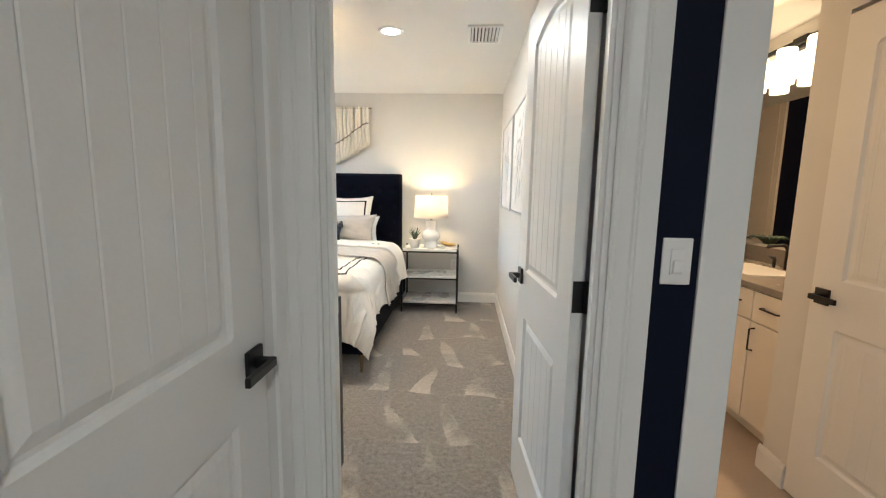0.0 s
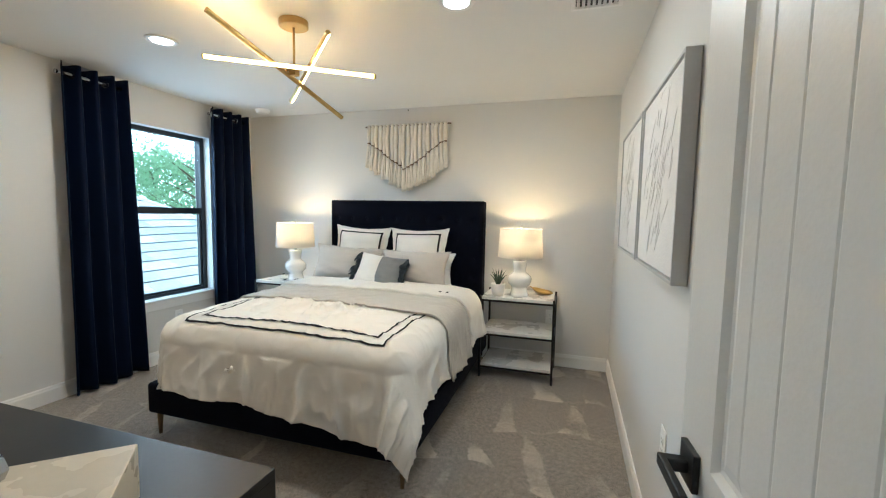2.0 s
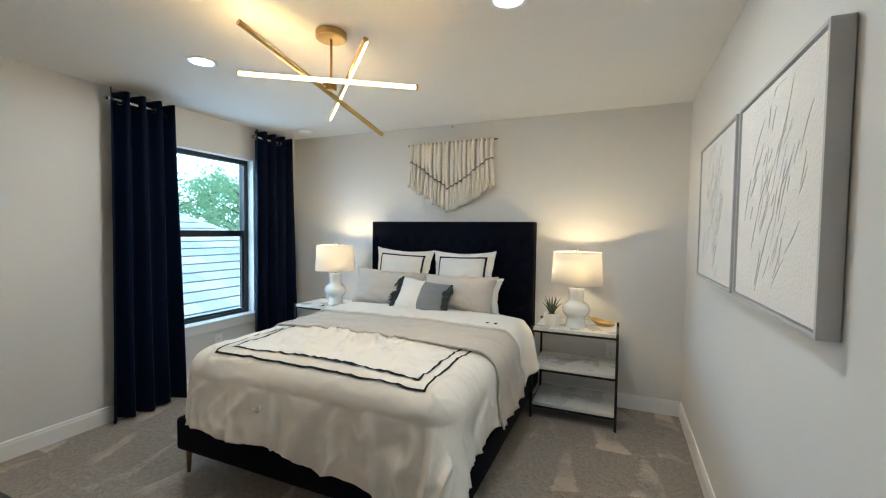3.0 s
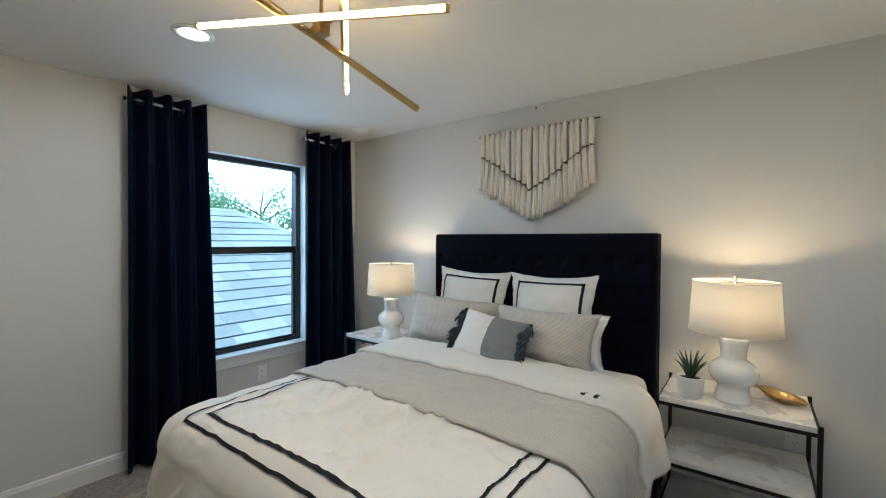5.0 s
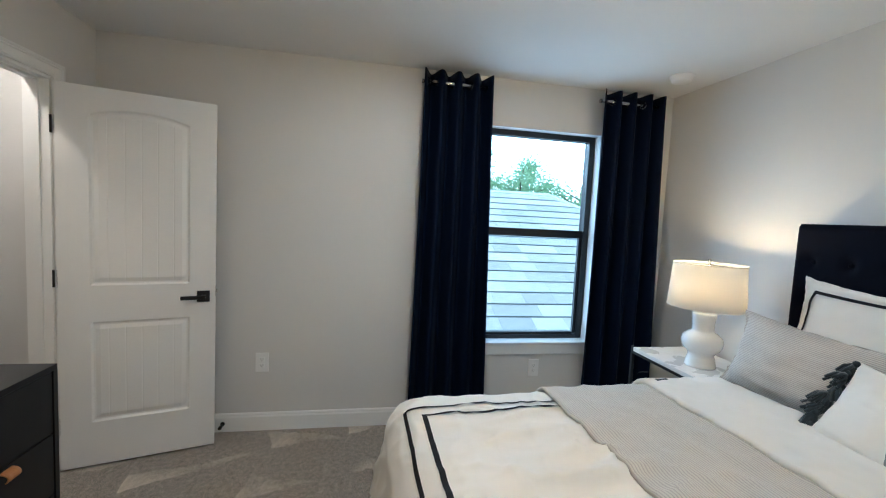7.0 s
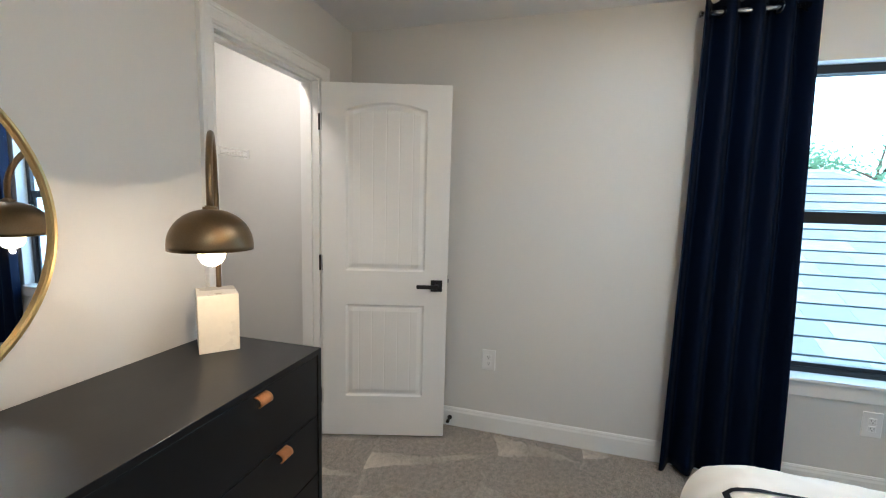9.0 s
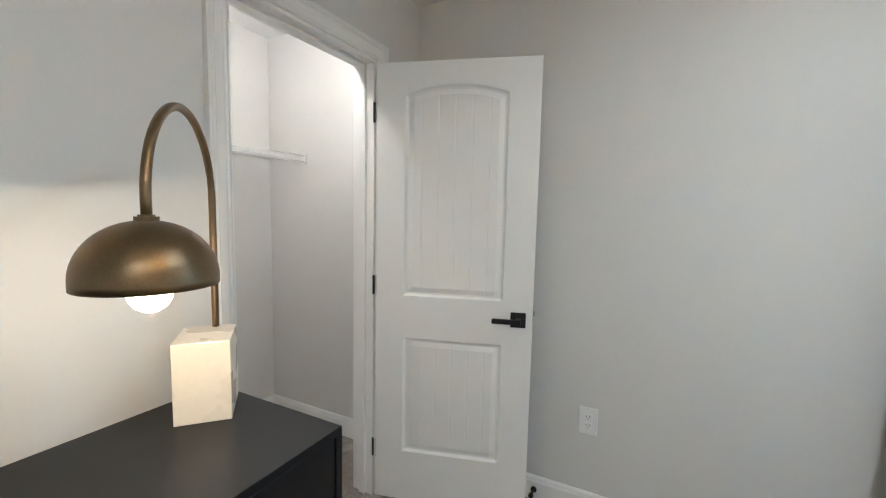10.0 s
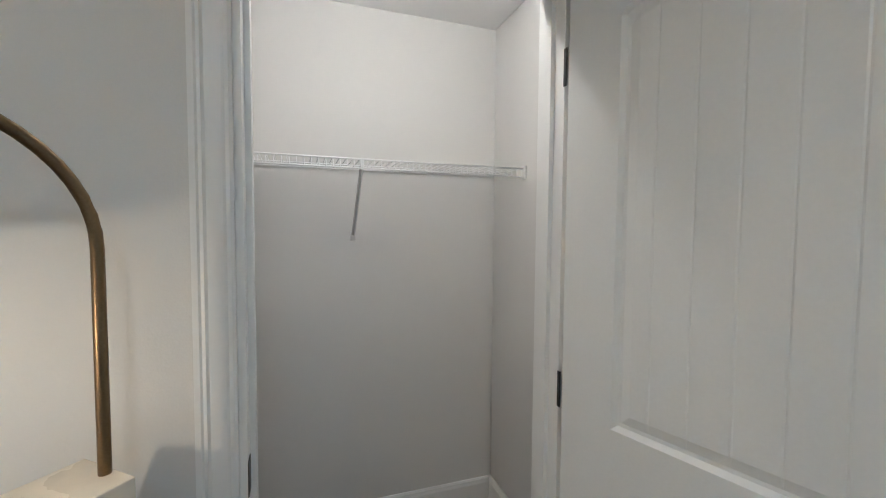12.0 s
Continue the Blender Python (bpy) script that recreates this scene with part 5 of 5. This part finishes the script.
# ---- bathroom seen through the opening ----
def vanity():
    ob = thing("vanity_cabinet", pose(0, 0, 0), "cream bathroom vanity cabinet with black pulls", "vanity")
    x0 = 1.205
    part("body", boxes((x0, VX - 0.002, 3.045, 4.70, 0.09, 0.835)), CABINET, ob)
    part("plinth", boxes((x0 + 0.06, VX - 0.002, 3.045, 4.70, 0, 0.09)), CABINET, ob)
    ys = [3.05, 3.36, 3.67, 3.98, 4.29]
    for i, y in enumerate(ys):
        p = part("drawer", boxes((x0 - 0.018, x0, y, y + 0.302, 0.665, 0.825), bevel=0.002), CABINET, ob)
        part("pull", tube([(x0 - 0.018, y + 0.09, 0.75), (x0 - 0.045, y + 0.095, 0.75), (x0 - 0.045, y + 0.21, 0.75), (x0 - 0.018, y + 0.215, 0.75)], 0.005, 8), BLACK, p)
        p = part("cabinet_door", boxes((x0 - 0.018, x0, y, y + 0.302, 0.10, 0.655), bevel=0.002), CABINET, ob)
        yy = y + 0.27
        part("pull", tube([(x0 - 0.018, yy, 0.50), (x0 - 0.045, yy, 0.505), (x0 - 0.045, yy, 0.62), (x0 - 0.018, yy, 0.625)], 0.005, 8), BLACK, p)
    ct = thing("bathroom_counter", pose(0, 0, 0), "grey quartz vanity counter with backsplash", "counter")
    part("slab", boxes((1.17, VX - 0.002, 3.045, 4.72, 0.836, 0.87), bevel=0.003), QUARTZ, ct)
    part("backsplash", boxes((VX - 0.022, VX - 0.002, 3.045, 4.72, 0.8705, 0.98), bevel=0.002), QUARTZ, ct)
    part("basin", boxes((1.28, 1.60, 3.55, 4.02, 0.8705, 0.876), bevel=0.002), CERAMIC, ct, "white undermount basin")
    fa = thing("basin_faucet", pose(1.655, 3.785, 0.8705), "matt black widespread basin faucet", "faucet")
    part("spout", tube([(0, 0, 0), (0, 0, 0.13), (-0.01, 0, 0.15), (-0.03, 0, 0.16), (-0.12, 0, 0.152), (-0.125, 0, 0.138)], 0.011, 12), BLACK, fa, smooth=True)
    for s in (-0.1, 0.1):
        part("tap", tube([(0, s, 0), (0, s, 0.055), (0.0, s * 1.02, 0.062), (0, s * 1.5, 0.066)], 0.010, 10), BLACK, fa, smooth=True)
    mi = thing("bath_mirror", pose(0, 0, 0), "wide bathroom wall mirror above the vanity", "mirror")
    part("glass", boxes((VX - 0.008, VX - 0.001, 3.08, 4.68, 1.0, 2.10)), MIRROR, mi)
    li = thing("vanity_light", pose(VX, 4.0, 2.315), "black bar light with opal glass shades, lit", "wall light")
    part("bar", boxes((-0.05, -0.03, -0.38, 0.42, -0.012, 0.018), (-0.03, 0, -0.06, 0.06, -0.04, 0.04), bevel=0.002), BLACK, li)
    for y in (-0.23, 0.02, 0.275):
        g = part("glass_shade", lathe([(0.0005, -0.03), (0.052, -0.03), (0.056, -0.04), (0.056, -0.25), (0.0005, -0.25)], 28), OPAL, li, "glowing opal glass shade", smooth=False)
        g.location = (-0.085, y, 0)
        c = part("holder", boxes((-0.10, -0.04, y - 0.01, y + 0.01, -0.03, -0.012)), BLACK, li)
    for y in (3.74, 4.38):
        lamp("vanity_lamp", "AREA", (VX - 0.15, y, 2.17), 9.0, (1.0, 0.58, 0.26), 0.13, (0.3, y, 1.3))
    pl = thing("fern_plant", pose(1.60, 4.28, 0.8705), "small green plant in a dark pot on the counter", "potted plant")
    part("pot", lathe([(0.0005, 0), (0.05, 0), (0.06, 0.08), (0.0005, 0.08)], 24), BLACK, pl)
    r = random.Random(4)
    for k in range(22):
        a, ln = k * 2.4, r.uniform(0.09, 0.15)
        pts = [(ln * t * math.cos(a), ln * t * math.sin(a), 0.08 + 0.09 * math.sin(t * 2.2)) for t in (0, 0.25, 0.5, 0.75, 1)]
        part("leaf", tube(pts, lambda t: 0.010 * math.sin(math.pi * (0.1 + 0.88 * t)), 5), ALOE, pl, smooth=True)


vanity()
tile = boxes((E + T + 0.051, E + T + 0.058, 6.38, 7.99, 0.004, 0.262), bevel=0)
first = part("tile", tile, SHIPLAP, bpy.data.objects["wall_bath_north"])
for k in range(1, 9):
    o = new("tile", first.data)
    o.parent, o.location.z = first.parent, 0.27 * k

hl = thing("hall_downlight", pose(0.0, -0.4, H), "white recessed hallway downlight, lit", "downlight")
part("trim_ring", lathe([(0.062, -0.003), (0.066, -0.009), (0.088, -0.006), (0.09, 0.0), (0.062, 0.0), (0.062, -0.003)], 40, cap=False), PLASTIC, hl, smooth=True)
part("lens", lathe([(0.062, -0.003), (0.062, -0.006)], 40), DISC, hl)
lamp("hall_lamp", "AREA", (0.0, -0.4, H - 0.012), 11, MILD, 0.12)


# ---- outside ----
GZ = -3.0
bm = bmesh.new()
bmesh.ops.create_grid(bm, x_segments=8, y_segments=8, size=900)
for v in bm.verts:
    v.co.z = GZ
struct("ground", bm, GRASS, "green lawn around the houses", "ground")


bm = bmesh.new()
ring = [[bm.verts.new((520 * math.cos(2 * math.pi * k / 48), 520 * math.sin(2 * math.pi * k / 48), z)) for k in range(48)] for z in (GZ - 5, 190)]
for k in range(48):
    bm.faces.new((ring[0][k], ring[0][(k + 1) % 48], ring[1][(k + 1) % 48], ring[1][k]))
struct("backdrop", bm, CLOUD, "bright white overcast sky round the horizon", "sky", smooth=True)


def neighbour():
    """Hipped roof of pale courses next door: slope towards the window, hip falling to the north."""
    ob = thing("neighbour_house", pose(-6.2, 5.0, GZ), "neighbouring house with a pale shingled hip roof", "house")
    ez, ex = 2.3, 0.0
    rise, run = 2.85, 5.2
    y_lo, y_hi = -9.0, 8.7
    part("wall", boxes((-10.2, -0.25, y_lo + 0.3, y_hi - 0.3, 0, ez)), STUCCO, ob, "pale stucco wall")
    bm = bmesh.new()
    a = [bm.verts.new(p) for p in ((ex, y_lo, ez), (ex, y_hi, ez), (-run, y_hi - run, ez + rise), (-run, y_lo + 3, ez + rise), (-2 * run, y_lo, ez), (-2 * run, y_hi, ez))]
    bm.faces.new((a[0], a[1], a[2], a[3]))
    bm.faces.new((a[1], a[5], a[2]))
    bm.faces.new((a[5], a[4], a[3], a[2]))
    bm.faces.new((a[4], a[0], a[3]))
    bm.faces.new((a[0], a[4], a[5], a[1]))
    # roof body in the dark colour; course gaps show it as shade lines
    roof = part("roof", bm, COURSE_SHADE, ob, "dark roof base whose colour gives the shade lines between pale tiles")
    slope = math.hypot(rise, run)
    rows = 19
    cl = slope / rows
    tilt = math.degrees(math.atan2(rise, run))
    rnd = random.Random(2)
    meshes = []
    for wd in (0.55, 0.8):
        # each tile stops 12 mm short so the painted shade line shows
        t = part("shingle", boxes((-cl + 0.012, 0, 0, wd - 0.004, 0.012, 0.020), bevel=0), ROOF, roof)
        for v in t.data.vertices:
            if v.co.x > -0.001:
                v.co.z += 0.022
        t.location = (50, 0, 0)
        meshes.append((wd, t))
    for r in range(rows):
        up = r * cl / slope
        y1 = y_hi - run * up - 0.05
        y = -2.6 + rnd.uniform(0, 0.5)
        while y < y1 - 0.1:
            wd, src = meshes[rnd.random() < 0.5]
            wd = min(wd, y1 - y)
            o = new("shingle", src.data)
            o.parent = roof
            o.matrix_basis = pose(-run * up, y, ez + rise * up + 0.012, 0, tilt, 0)
            o.scale.y = wd / (0.55 if src is meshes[0][1] else 0.8)
            y += wd
    for wd, t in meshes:
        bpy.data.objects.remove(t)
    hip = tube([(0.0, y_hi, ez + 0.03), (-run, y_hi - run, ez + rise + 0.03), (-run, y_lo + 3, ez + rise + 0.03)], 0.06, 8)
    part("ridge_cap", hip, ROOF, roof)


neighbour()


def tree(x, y, height, spread, seed, conifer=False):
    rnd = random.Random(seed)
    ob = thing("tree", pose(x, y, GZ), "tall green pine behind the roof" if conifer else "leafy green tree behind the neighbouring roof", "tree", "trees behind the houses")
    bm = tube([(0.1 * math.sin(k), 0.1 * math.cos(2 * k), height * 0.9 * k / 6) for k in range(7)], lambda t: 0.22 * (1 - 0.85 * t), 8)
    tips = []
    for k in range(18 if conifer else 14):
        f = 0.35 + 0.6 * k / 17
        a = k * 2.4 + rnd.uniform(-0.4, 0.4)
        ln = spread * ((1.05 - f) * 1.3 if conifer else math.sin(math.pi * min(f, 0.95)) + 0.25) * rnd.uniform(0.6, 1.1)
        p0 = Vector((0, 0, height * f * 0.9))
        p1 = p0 + Vector((math.cos(a) * ln, math.sin(a) * ln, ln * (0.1 if conifer else 0.5)))
        tube([p0, (p0 + p1) / 2 + Vector((0, 0, 0.1)), p1], lambda t: 0.06 * (1 - 0.8 * t), 5, bm)
        tips += [p0.lerp(p1, t) for t in (0.5, 0.75, 1.0)]
    part("trunk", bm, BARK, ob)
    bm = bmesh.new()
    for p in tips:
        for _ in range(95):
            c = p + Vector((rnd.gauss(0, 0.45), rnd.gauss(0, 0.45), rnd.gauss(0, 0.30)))
            u = Vector((rnd.uniform(-1, 1), rnd.uniform(-1, 1), rnd.uniform(-1, 1))).normalized()
            w = u.cross(Vector((rnd.uniform(-1, 1), rnd.uniform(-1, 1), 0.3))).normalized()
            s = rnd.uniform(0.045, 0.105)
            bm.faces.new([bm.verts.new(c + u * s * 1.5), bm.verts.new(c + w * s * 0.6), bm.verts.new(c - u * s * 1.5), bm.verts.new(c - w * s * 0.6)])
    part("crown", bm, LEAF, ob)


for k, (x, y, h, s, c) in enumerate(((-24, -3, 7.6, 2.6, 0), (-27, 2, 8.2, 2.8, 0), (-24, 6, 7.8, 2.6, 0), (-27, 8.5, 9.6, 2.0, 1), (-25, 9.5, 8.0, 2.8, 0), (-25, 13, 8.2, 2.8, 0), (-28, 11, 10.2, 2.2, 1), (-24, 16.5, 8.0, 3.0, 0), (-29, 15, 9.6, 2.4, 1), (-23, 20, 8.6, 3.0, 0), (-26, 25, 9.2, 3.2, 0), (-20, 20, 8.8, 2.8, 0),
                                     (-20, 24, 10.0, 2.4, 1), (-24, 30, 9.4, 3.2, 0), (-18, 29, 9.2, 3.2, 0), (-29, 5, 9.0, 2.2, 1), (-22, 36, 8, 3.2, 0), (-16, 36, 8, 3.2, 0))):
    tree(x, y, h * 1.04, s, 30 + k, bool(c))
